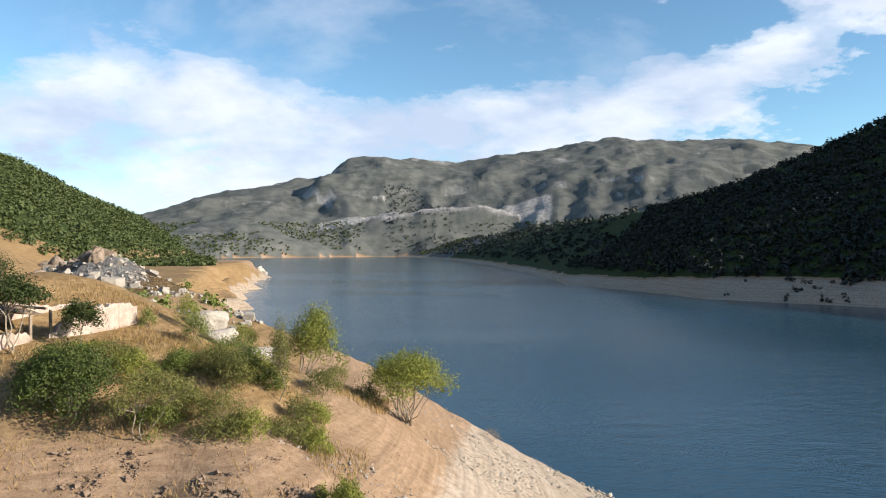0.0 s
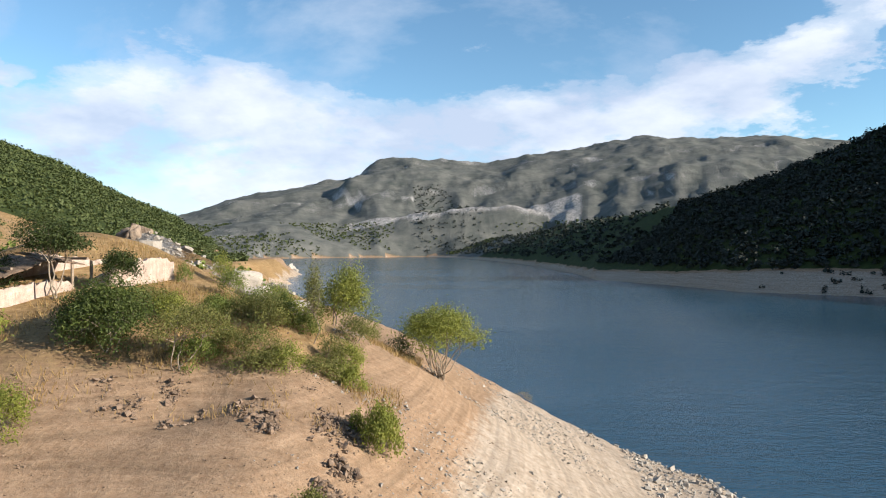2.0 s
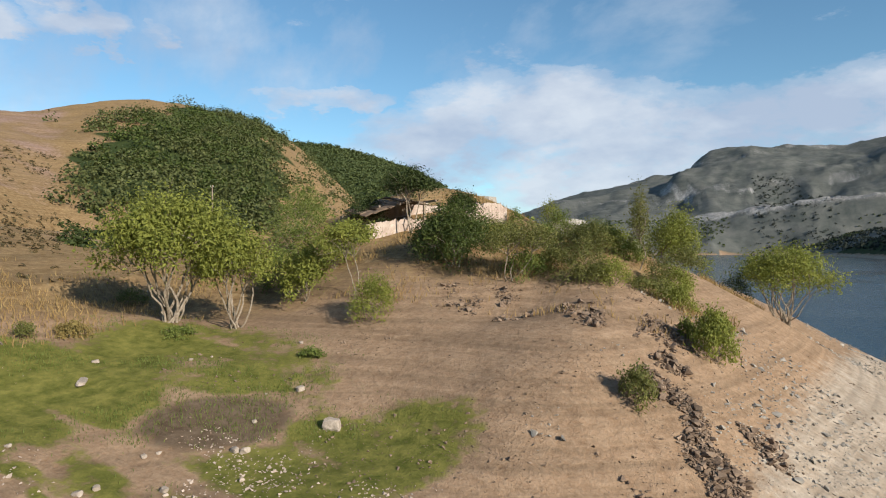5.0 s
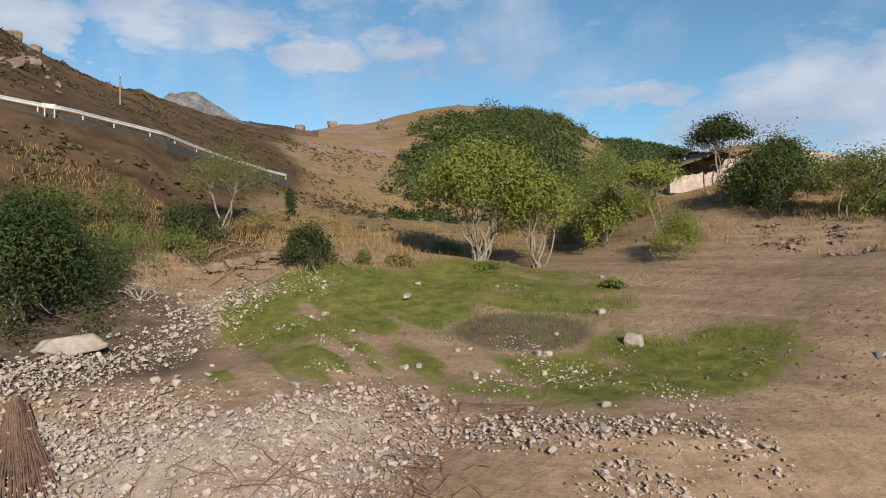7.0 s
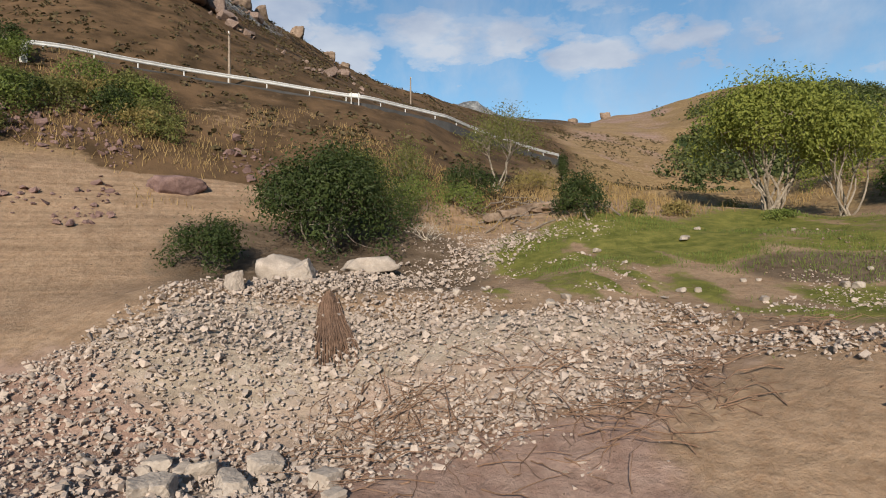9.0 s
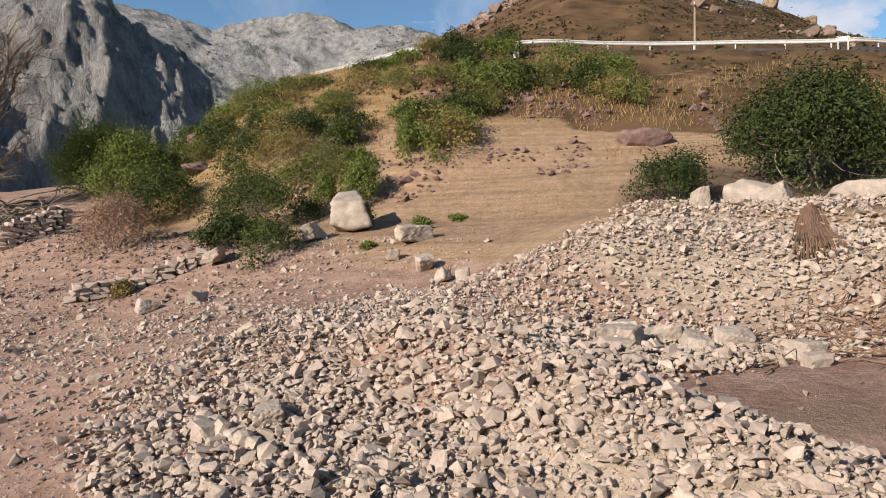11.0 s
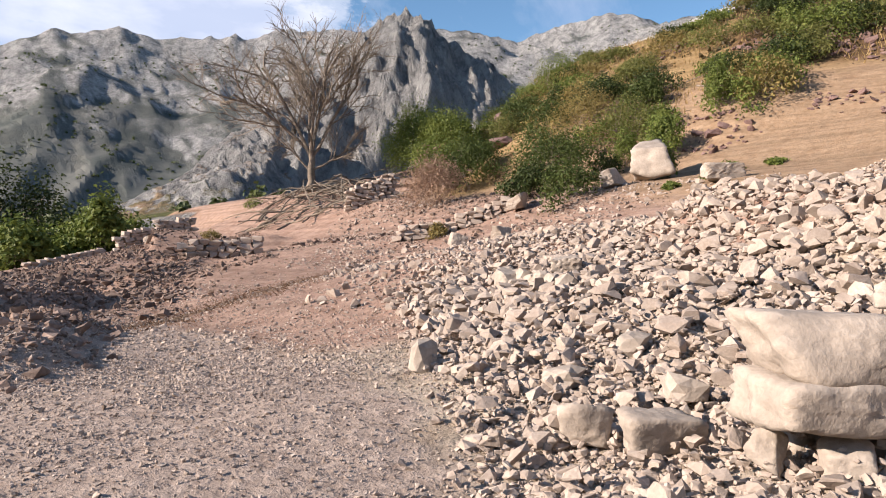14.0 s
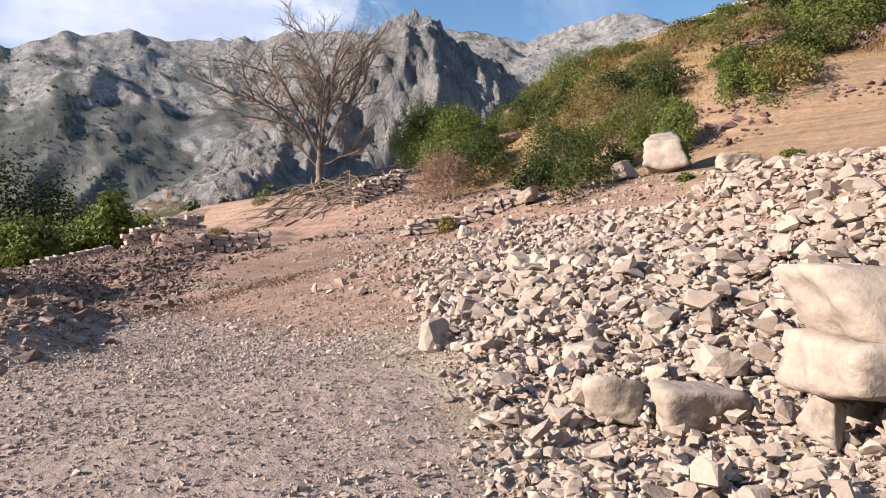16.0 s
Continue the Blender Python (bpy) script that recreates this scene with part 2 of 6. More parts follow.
def near_ground(x, y):
    u = -x
    z = np.where(u > 0, 0.22 * np.minimum(u, 44), -0.1 * x)
    z = z - 0.8 * smooth((-2 - y) / 7) * smooth(u / 5) * (1 - smooth((u - 15) / 5))
    z = z + (1.5 - 1.0 * smooth((y - 3) / 6)) * smooth((u - 22) / 8) + 1.3 * smooth((y - 6) / 8) * smooth((u - 13) / 6) * (1 - smooth((y - 18) / 8))
    # the bank of rubble at the edge of the meadow
    z = z + 1.3 * smooth((u - 13) / 3.5) * smooth((y + 8) / 5) * (1 - smooth((y - 6) / 8)) * (1 - smooth((u - 19) / 6))
    # the fallen wall that runs across the rubble, and the heaps beside the track
    z = z + 0.62 * heap(x, y, -10.2, -5.6, -5.6, 1.2, 1.4) + 0.35 * heap(x, y, -1.2, -9.0, -2.2, -13.0, 1.0) + 0.55 * heap(x, y, 0.0, -14.0, -3.4, -19.5, 1.3)
    z = z + 0.35 * heap(x, y, -6.0, -24.0, -9.5, -27.0, 1.3) + 0.5 * heap(x, y, -10.0, -30.0, -14.0, -31.5, 1.4) + 0.3 * heap(x, y, -11.2, 11.0, -8.6, 13.4, 0.8) 
    z = z + 0.45 * heap(x, y, 1.0, -20.0, -4.5, -27.0, 2.2) + 0.3 * heap(x, y, -3.0, -30.0, -9.0, -38.0, 3.0)
    d = np.hypot((x + 29.5) / 4.5, (y - 3) / 6.5)
    z = z - 1.3 * np.exp(-d * d)
    # the knoll with the ruin
    inland = y - 7 * smooth((u - 8) / 10) - 8 * smooth((u - 20) / 10)
    knoll = np.interp(inland, (10, 14, 19, 23, 27, 31, 37, 42), (0, 1.6, 3.8, 5.4, 6.6, 7.5, 8.6, 9.0))
    z = z + knoll * smooth((16 - x) / 28) * (1 - 0.3 * smooth((y - 46) / 24)) * (1 - smooth((u - 30) / 20))
    # the mound under the bare tree
    d = np.hypot((x + 20.7) / 7.5, (y + 40.6) / 7.0)
    z = z + 1.6 * np.exp(-d * d)
    # the ground falls behind the southern wall
    fall = smooth((-51 - y) / 20) * smooth((32 + x) / 14)
    z = z - (z + 3.0) * fall * 0.9
    return z


def soft_ground(x, y):
    """The ground close by, its meadow and the knoll's foot worn smooth."""
    z = near_ground(x, y)
    at = np.clip(1.6 - np.hypot((x + 18) / 11.0, (y - 19) / 11.0), 0, 1)
    worn = np.nonzero(at > 0)[0] if np.ndim(z) else []
    if len(worn):
        px, py, total = x[worn], y[worn], z[worn].copy()
        n = 1
        for reach, k in ((2.0, 6), (4.0, 8), (6.0, 10)):
            for i in range(k):
                a = 2 * math.pi * i / k
                total = total + near_ground(px + reach * math.cos(a), py + reach * math.sin(a))
                n += 1
        z = z.copy()
        z[worn] += (total / n - z[worn]) * at[worn]
    for sx, sy, reach, rise in SWELLS:
        z = z + rise * np.exp(-((x - sx) ** 2 + (y - sy) ** 2) / reach ** 2)
    # the brown crag beyond the ruin
    return z + (5.4 + 1.8 * ridged(x, y, 5.0, 3, 66)) * heap(x, y, -45, 87, -66, 116, 14)


def height(x, y):
    x, y = np.asarray(x, float), np.asarray(y, float)
    flat_shape = x.shape
    x, y = x.ravel(), y.ravel()
    r, b = np.hypot(x, y), np.degrees(np.arctan2(-x, y))
    b = np.where(b < -170, b + 360, b)
    z = soft_ground(x, y)
    # the shore: nothing rises faster from the water than its bank
    shore = np.interp(y, [s[0] for s in SHORE], [s[1] for s in SHORE])
    land = (shore - x + 2.2 * rough(x, y, 14, 3, 40) * np.clip(r / 60, 0, 6)) * 0.8
    z = np.minimum(z, WATER + np.where(land > 0, 0.95 * land, 0.35 * land))
    z = np.maximum(z, -9.0)
    back = r > 180
    hills = [ridge(r, b, ROAD_HILL, ROAD_FOOT, 1.0, 0.4, 8.0), ridge(r, b, UPPER, UPPER_FOOT, 0.92, 0.5)]
    hills[0] = np.where((b > 28) & (b < 165), hills[0], -99)
    hills[1] = np.where((b > 24) & (b < 142), hills[1] + rough(x, y, 30, 4, 3) * 3.0 * smooth((r - 95) / 70) + ridged(x, y, 22, 4, 8) * 2.2 * smooth((b - 72) / 10) * smooth((r - 100) / 30), -99)
    bump = rough(x, y, 160, 5, 11)
    w = ridge(r, b, WOODED, WOODED_FOOT, 0.8)
    hills.append(np.where((b > 17) & (b < 70), w + bump * 6 * smooth((r - 520) / 100), -99))
    gully = ridged(x, y, 420, 5, 21)
    spur = ridged(b * 40.0 + 0.25 * r, r * 0.45, 320.0, 3, 44) * 60 + ridged(b * 40.0, r * 0.6, 90.0, 3, 45) * 14
    f = ridge(r + spur * np.clip((2830 - r) / 400, 0, 1), b + 4.0 * rough(x, y, 600, 3, 77) * np.clip((2830 - r) / 500, 0, 1), FAR, FAR_FOOT, 0.75)
    lift = np.clip((f + 3) / 160, 0, 1) * smooth((r - 1500) / 300)
    hills.append(np.where(r > 1400, f + (gully * 24 + ridged(x, y, 95, 5, 5) * 14) * lift - 14 * lift, -99))
    e = ridge(r, b, LEDGE, LEDGE_FOOT, 0.9)
    hills.append(np.where((r > 1600) & (b > -15) & (b < 17), e + ridged(x, y, 120, 5, 6) * 14 * np.clip((e + 3) / 60, 0, 1), -99))
    s = ridge(r, b, SHADY, SHADY_FOOT, 0.9, 0.3)
    hills.append(np.where((b < 9), s + bump * 5 * np.clip((s + 2) / 40, 0, 1), -99))
    # buttresses and gullies run down the crag's face
    rib = ridged(b * 6.3 + 0.15 * r, r * 0.35, 30.0, 4, 31) * 8 + ridged(b * 6.3, r * 0.7, 9.0, 3, 32) * 4
    c = ridge(r + rib, b, CRAG, CRAG_FOOT, 0.8, 0.9)
    clefts = ridged(x, y, 26, 4, 33)
    hills.append(np.where((b > 131) & (b < 172), c + (clefts * 9 + ridged(x, y, 8, 3, 9) * 5 - 3) * np.clip((c - 6) / 50, 0, 1), -99))
    fold = ridged(b * 17.0 + 0.4 * r, r * 0.8, 260.0, 3, 53) * 38 + ridged(b * 17.0, r, 60.0, 3, 54) * 8
    m = ridge(r + fold * np.clip((1140 - r) / 200, 0, 1), b, RANGE_SOUTH, SOUTH_FOOT, 1.15)
    m = m + (ridged(x, y, 250, 5, 51) * 30 + ridged(x, y, 42, 4, 52) * 9 - 10) * np.clip(m / 260, 0, 1)
    hills.append(np.where((b > 48) | (b < -165), np.where(r > 380, m, -99), -99))
    for h in hills:
        z = np.maximum(z, h)
    # small unevenness close by
    z = z + rough(x, y, 2.6, 4, 70) * 0.10 * smooth((60 - r) / 20) * (z > WATER - 1) + rough(x, y, 9, 3, 71) * 0.25 * smooth((r - 8) / 14) * (1 - 0.8 * smooth((r - 44) / 5) * (r < 62) * (b > 60)) * (z > WATER)
    return z.reshape(flat_shape)


NEAR_STEP, NEAR_REACH = 0.2, 70.0
NEAR_GRID = []


def ground_at(x, y):
    """The ground's height at one place; close by it is read from a fine grid."""
    if max(abs(x), abs(y)) > NEAR_REACH - 1:
        return float(height(np.array([x]), np.array([y]))[0])
    if not NEAR_GRID:
        g = np.arange(-NEAR_REACH, NEAR_REACH + NEAR_STEP, NEAR_STEP)
        gx, gy = np.meshgrid(g, g, indexing="ij")
        NEAR_GRID.append(height(gx, gy))
    h = NEAR_GRID[0]
    u, v = (x + NEAR_REACH) / NEAR_STEP, (y + NEAR_REACH) / NEAR_STEP
    i, j = int(u), int(v)
    u, v = u - i, v - j
    return float((h[i, j] * (1 - u) + h[i + 1, j] * u) * (1 - v) + (h[i, j + 1] * (1 - u) + h[i + 1, j + 1] * u) * v)

# ---- materials ----
def material(name):
    m = bpy.data.materials.new(name)
    m.use_nodes = True
    nt = m.node_tree
    nt.nodes.clear()
    bsdf = node(nt, "ShaderNodeBsdfPrincipled", {"Roughness": 0.9, "Specular IOR Level": 0.2})
    node(nt, "ShaderNodeOutputMaterial", {"Surface": bsdf.outputs[0]})
    return m, nt, bsdf


def tex(nt, scale, detail=5, roughness=0.55, stretch=(1, 1, 1), distortion=0.0, coords="Object"):
    co = node(nt, "ShaderNodeTexCoord").outputs[coords]
    mp = node(nt, "ShaderNodeMapping", {"Vector": co, "Scale": stretch})
    return node(nt, "ShaderNodeTexNoise", {"Vector": mp.outputs[0], "Scale": scale, "Detail": detail, "Roughness": roughness,
                                           "Distortion": distortion}).outputs["Fac"]


def relief(nt, bsdf, height_out, strength, distance):
    b = node(nt, "ShaderNodeBump", {"Height": height_out, "Strength": strength, "Distance": distance})
    nt.links.new(b.outputs[0], bsdf.inputs["Normal"])


def attribute(nt, name):
    return node(nt, "ShaderNodeAttribute", attribute_name=name).outputs["Fac"]


def plain(name, dark, light, scale=3.0, roughness=0.85, bump=0.4, distance=0.03, stretch=(1, 1, 1), island=0.0, obj=0.0, specular=0.2):
    """A surface of two tones of grain, with the pieces varied."""
    m, nt, bsdf = material(name)
    f = tex(nt, scale, 6, 0.6, stretch)
    fine = tex(nt, scale * 9, 4, 0.6, stretch)
    col = mix(nt, ramp(nt, f, [(0.3, 0.0), (0.7, 1.0)]), dark, light)
    col = mix(nt, ramp(nt, fine, [(0.35, 0.35), (0.65, 0.0)]), col, tuple(c * 0.62 for c in dark))
    if island:
        rnd = node(nt, "ShaderNodeNewGeometry").outputs["Random Per Island"]
        col = mix(nt, 1.0, col, ramp(nt, rnd, [(0.0, 1 - island), (1.0, 1.0)]), "MULTIPLY")
    if obj:
        rnd = node(nt, "ShaderNodeObjectInfo").outputs["Random"]
        col = mix(nt, 1.0, col, ramp(nt, rnd, [(0.0, 1 - obj), (1.0, 1.0)]), "MULTIPLY")
    nt.links.new(col, bsdf.inputs["Base Color"])
    bsdf.inputs["Roughness"].default_value = roughness
    bsdf.inputs["Specular IOR Level"].default_value = specular
    if bump:
        relief(nt, bsdf, maths(nt, "ADD", f, maths(nt, "MULTIPLY", fine, 0.4)), bump, distance)
    return m


def leaf_material(name, dark, light, glow=0.42):
    """Thin leaves: part of the light goes through them."""
    m, nt, bsdf = material(name)
    rnd = node(nt, "ShaderNodeNewGeometry").outputs["Random Per Island"]
    f = tex(nt, 0.9, 3)
    mixfac = maths(nt, "ADD", maths(nt, "MULTIPLY", rnd, 0.35), maths(nt, "MULTIPLY", f, 0.7))
    col = mix(nt, ramp(nt, mixfac, [(0.2, 0.0), (0.85, 1.0)]), dark, light)
    nt.links.new(col, bsdf.inputs["Base Color"])
    bsdf.inputs["Roughness"].default_value = 0.6
    bsdf.inputs["Specular IOR Level"].default_value = 0.25
    through_light = node(nt, "ShaderNodeBsdfTranslucent", {"Color": col})
    both = node(nt, "ShaderNodeMixShader", {0: glow, 1: bsdf.outputs[0], 2: through_light.outputs[0]})
    out = [n for n in nt.nodes if n.type == "OUTPUT_MATERIAL"][0]
    nt.links.new(both.outputs[0], out.inputs["Surface"])
    return m


def ground_material():
    m, nt, bsdf = material("ground")
    coarse = tex(nt, 0.35, 6, 0.6)
    mid = tex(nt, 1.7, 7, 0.65)
    fine = tex(nt, 9, 6, 0.7)
    far = tex(nt, 0.02, 8, 0.65)
    grit = ramp(nt, fine, [(0.3, 0.0), (0.7, 1.0)])
    strand = ramp(nt, tex(nt, 1.0, 4, 0.6, (0.07, 0.07, 4.5), 0.4), [(0.36, 0.78), (0.6, 1.07)])
    clods = ramp(nt, tex(nt, 4.2, 5, 0.7), [(0.36, 0.80), (0.55, 1.03)])
    soil = mix(nt, ramp(nt, mid, [(0.35, 0.0), (0.68, 1.0)]), (0.235, 0.146, 0.084), (0.330, 0.226, 0.142))
    soil = mix(nt, maths(nt, "MULTIPLY", grit, 0.35), soil, (0.348, 0.289, 0.222))

    def lay(col, name, dark, light, by, edge=0.5, spread=0.16):
        a = attribute(nt, name)
        ragged = maths(nt, "ADD", a, maths(nt, "MULTIPLY", maths(nt, "SUBTRACT", mid, 0.5), edge))
        tone = mix(nt, ramp(nt, by, [(0.5 - spread, 0.0), (0.5 + spread, 1.0)]), dark, light)
        return mix(nt, ramp(nt, ragged, [(0.4, 0.0), (0.62, 1.0)]), col, tone)

    col = lay(soil, "dry", (0.185, 0.115, 0.052), (0.311, 0.222, 0.115), mid)
    col = lay(col, "pale", (0.296, 0.237, 0.178), (0.414, 0.355, 0.289), mid)
    col = lay(col, "red", (0.244, 0.155, 0.118), (0.348, 0.248, 0.196), mid)
    col = mix(nt, 1.0, mix(nt, 1.0, col, strand, "MULTIPLY"), clods, "MULTIPLY")
    col = lay(col, "gravel", (0.225, 0.175, 0.145), (0.400, 0.325, 0.275), fine, 0.7)
    col = lay(col, "mud_brown", (0.082, 0.057, 0.036), (0.160, 0.119, 0.083), mid)
    col = lay(col, "grass", (0.074, 0.086, 0.016), (0.190, 0.178, 0.046), mid, 1.1)
    col = lay(col, "scrub", (0.041, 0.054, 0.020), (0.171, 0.135, 0.068), far, 0.9)
    col = lay(col, "heath", (0.052, 0.034, 0.018), (0.138, 0.086, 0.046), coarse, 0.8)
    col = lay(col, "forest", (0.020, 0.032, 0.011), (0.045, 0.059, 0.018), coarse, 0.5)
    # distance haze carried in the base colour: the mountains' scrub is greyed
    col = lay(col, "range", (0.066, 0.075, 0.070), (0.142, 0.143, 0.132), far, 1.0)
    # the rock's dark tone leans to blue for the same haze
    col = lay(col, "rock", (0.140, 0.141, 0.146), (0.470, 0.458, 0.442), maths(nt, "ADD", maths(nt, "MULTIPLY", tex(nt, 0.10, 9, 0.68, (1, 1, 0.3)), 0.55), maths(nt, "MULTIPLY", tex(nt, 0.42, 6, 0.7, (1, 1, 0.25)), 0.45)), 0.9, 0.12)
    nt.links.new(col, bsdf.inputs["Base Color"])
    bsdf.inputs["Roughness"].default_value = 0.95
    bsdf.inputs["Specular IOR Level"].default_value = 0.1
    hsum = maths(nt, "ADD", maths(nt, "MULTIPLY", mid, 0.6), maths(nt, "MULTIPLY", fine, 0.33))
    fine_bump = node(nt, "ShaderNodeBump", {"Height": hsum, "Strength": 0.8, "Distance": 0.17})
    crack = maths(nt, "ADD", tex(nt, 0.16, 10, 0.75, (1, 1, 0.3)), maths(nt, "MULTIPLY", tex(nt, 0.7, 6, 0.7, (1, 1, 0.3)), 0.35))
    big_bump = node(nt, "ShaderNodeBump", {"Height": maths(nt, "MULTIPLY", crack, attribute(nt, "rock")), "Strength": 1.0, "Distance": 9.0, "Normal": fine_bump.outputs[0]})
    nt.links.new(big_bump.outputs[0], bsdf.inputs["Normal"])
    return m


def water_material():
    m, nt, bsdf = material("lake_water")
    near_ripple = tex(nt, 1.1, 4, 0.6, (1.0, 1.9, 1))
    swell = tex(nt, 0.16, 3, 0.5, (1.0, 2.2, 1))
    calm = ramp(nt, tex(nt, 0.006, 3, 0.5, (0.6, 2.2, 1)), [(0.4, 0.45), (0.6, 1.0)])
    bsdf.inputs["Base Color"].default_value = (0.014, 0.050, 0.084, 1)
    bsdf.inputs["Roughness"].default_value = 0.12
    bsdf.inputs["IOR"].default_value = 1.33
    bsdf.inputs["Specular IOR Level"].default_value = 0.5
    hsum = maths(nt, "MULTIPLY", maths(nt, "ADD", near_ripple, maths(nt, "MULTIPLY", swell, 2.0)), calm)
    relief(nt, bsdf, hsum, 0.55, 0.22)
    return m


GROUND = ground_material()
LAKE = water_material()
STONE = plain("rubble_stone", (0.44, 0.355, 0.295), (0.65, 0.548, 0.468), 5, 0.92, 0.5, 0.03, island=0.30, obj=0.2)
GREY_STONE = plain("track_gravel", (0.33, 0.27, 0.235), (0.56, 0.475, 0.42), 6, 0.92, 0.4, 0.02, island=0.45)
BOULDER = plain("boulder_stone", (0.27, 0.228, 0.19), (0.47, 0.405, 0.345), 2.2, 0.92, 0.6, 0.04)
RED_STONE = plain("red_stone", (0.205, 0.143, 0.115), (0.43, 0.325, 0.268), 4, 0.92, 0.5, 0.04, island=0.4, obj=0.35)
PURPLE_ROCK = plain("purplish_rock", (0.115, 0.072, 0.066), (0.27, 0.18, 0.16), 2.0, 0.92, 0.9, 0.1)
CRAG_ROCK = plain("grey_brown_rock", (0.170, 0.130, 0.098), (0.38, 0.305, 0.235), 0.9, 0.92, 0.9, 0.15, obj=0.25)
DARK_ROCK = plain("brown_rock", (0.165, 0.115, 0.082), (0.38, 0.285, 0.21), 2.0, 0.92, 0.6, 0.06, island=0.4, obj=0.3)
LIMESTONE = plain("limestone", (0.272, 0.252, 0.224), (0.480, 0.440, 0.384), 0.5, 0.9, 0.6, 0.2, island=0.25)
BARK = plain("pale_bark", (0.16, 0.125, 0.09), (0.37, 0.32, 0.255), 6, 0.9, 0.4, 0.02)
DEAD_BARK = plain("bare_grey_bark", (0.14, 0.112, 0.088), (0.31, 0.262, 0.21), 5, 0.9, 0.4, 0.02)
DEAD_LEAF = leaf_material("withered_leaves", (0.20, 0.125, 0.085), (0.37, 0.26, 0.185), 0.3)
TWIG = plain("dry_twigs", (0.26, 0.175, 0.13), (0.44, 0.325, 0.25), 8, 0.95, 0.0)
WILLOW_LEAF = leaf_material("willow_leaves", (0.120, 0.150, 0.028), (0.325, 0.340, 0.070))
OLIVE_LEAF = leaf_material("olive_green_leaves", (0.085, 0.100, 0.028), (0.250, 0.248, 0.075))
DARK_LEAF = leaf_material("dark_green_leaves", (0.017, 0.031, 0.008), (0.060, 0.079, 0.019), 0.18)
THICKET_LEAF = leaf_material("thicket_leaves", (0.031, 0.052, 0.011), (0.100, 0.128, 0.030), 0.25)
GREEN_LEAF = leaf_material("green_leaves", (0.070, 0.109, 0.021), (0.208, 0.237, 0.055), 0.3)
# shade and haze of the slope across the lake, put into the leaf colour
SHADED_FAR_LEAF = leaf_material("shaded_far_wood_leaves", (0.014, 0.021, 0.017), (0.034, 0.042, 0.030), 0.1)
HILL_LEAF = leaf_material("hill_wood_leaves", (0.042, 0.058, 0.018), (0.125, 0.136, 0.045), 0.2)
FOREST_LEAF = leaf_material("wood_leaves", (0.030, 0.050, 0.015), (0.105, 0.125, 0.040), 0.2)
BROOM_LEAF = leaf_material("dry_broom", (0.144, 0.118, 0.036), (0.324, 0.252, 0.090), 0.3)
HEATH_LEAF = leaf_material("heather", (0.050, 0.044, 0.02), (0.145, 0.108, 0.052), 0.25)
DRY_GRASS = leaf_material("dry_grass", (0.240, 0.152, 0.056), (0.416, 0.304, 0.136), 0.35)
MEADOW_GRASS = leaf_material("meadow_grass", (0.076, 0.116, 0.020), (0.193, 0.223, 0.055), 0.35)
ROOTS = plain("red_roots", (0.135, 0.080, 0.050), (0.29, 0.185, 0.125), 8, 0.95, 0.0)
METAL = plain("galvanised_steel", (0.42, 0.42, 0.41), (0.58, 0.58, 0.57), 3, 0.5, 0.0, specular=0.4)
ASPHALT = plain("asphalt", (0.045, 0.044, 0.043), (0.075, 0.072, 0.07), 2.0, 0.9, 0.3, 0.01)
PAINT = plain("white_paint", (0.66, 0.65, 0.62), (0.80, 0.79, 0.76), 2.0, 0.6, 0.1, 0.01)
PLASTER = plain("pinkish_plaster", (0.33, 0.25, 0.205), (0.56, 0.475, 0.41), 1.6, 0.92, 0.9, 0.12)
WOOD = plain("weathered_wood", (0.20, 0.155, 0.115), (0.36, 0.295, 0.235), 4, 0.85, 0.4, 0.02)

# ---- land and lake ----
def link(name, verts, faces, mat, parent=None, label="", shade=False):
    me = bpy.data.meshes.new(name)
    me.from_pydata(verts, [], faces)
    me.materials.append(mat)
    if shade:
        me.polygons.foreach_set("use_smooth", [True] * len(me.polygons))
    ob = new(name, me)
    if parent is not None:
        ob.parent = parent
    if label:
        ob["label"] = label
    return ob


def grid_mesh(name, xyz, rows, cols, mat, closed=True):
    """A sheet of quads from rows x cols places, closed round the columns."""
    me = bpy.data.meshes.new(name)
    i = np.arange(rows - 1)[:, None] * cols
    j = np.arange(cols if closed else cols - 1)[None, :]
    k = (j + 1) % cols
    quads = np.stack([i + j, i + k, i + cols + k, i + cols + j], -1).reshape(-1, 4)
    me.vertices.add(len(xyz))
    me.vertices.foreach_set("co", xyz.ravel())
    me.loops.add(quads.size)
    me.loops.foreach_set("vertex_index", quads.ravel())
    me.polygons.add(len(quads))
    me.polygons.foreach_set("loop_start", np.arange(0, quads.size, 4))
    me.update(calc_edges=True)
    me.polygons.foreach_set("use_smooth", np.ones(len(quads), bool))
    me.materials.append(mat)
    return new(name, me), me


def patch(x, y, cx, cy, rx, ry, turn=0.0, soft=0.35):
    c, s = math.cos(radians(turn)), math.sin(radians(turn))
    dx, dy = x - cx, y - cy
    d = np.hypot((dx * c + dy * s) / rx, (-dx * s + dy * c) / ry)
    return smooth((1 + soft - d) / (2 * soft))


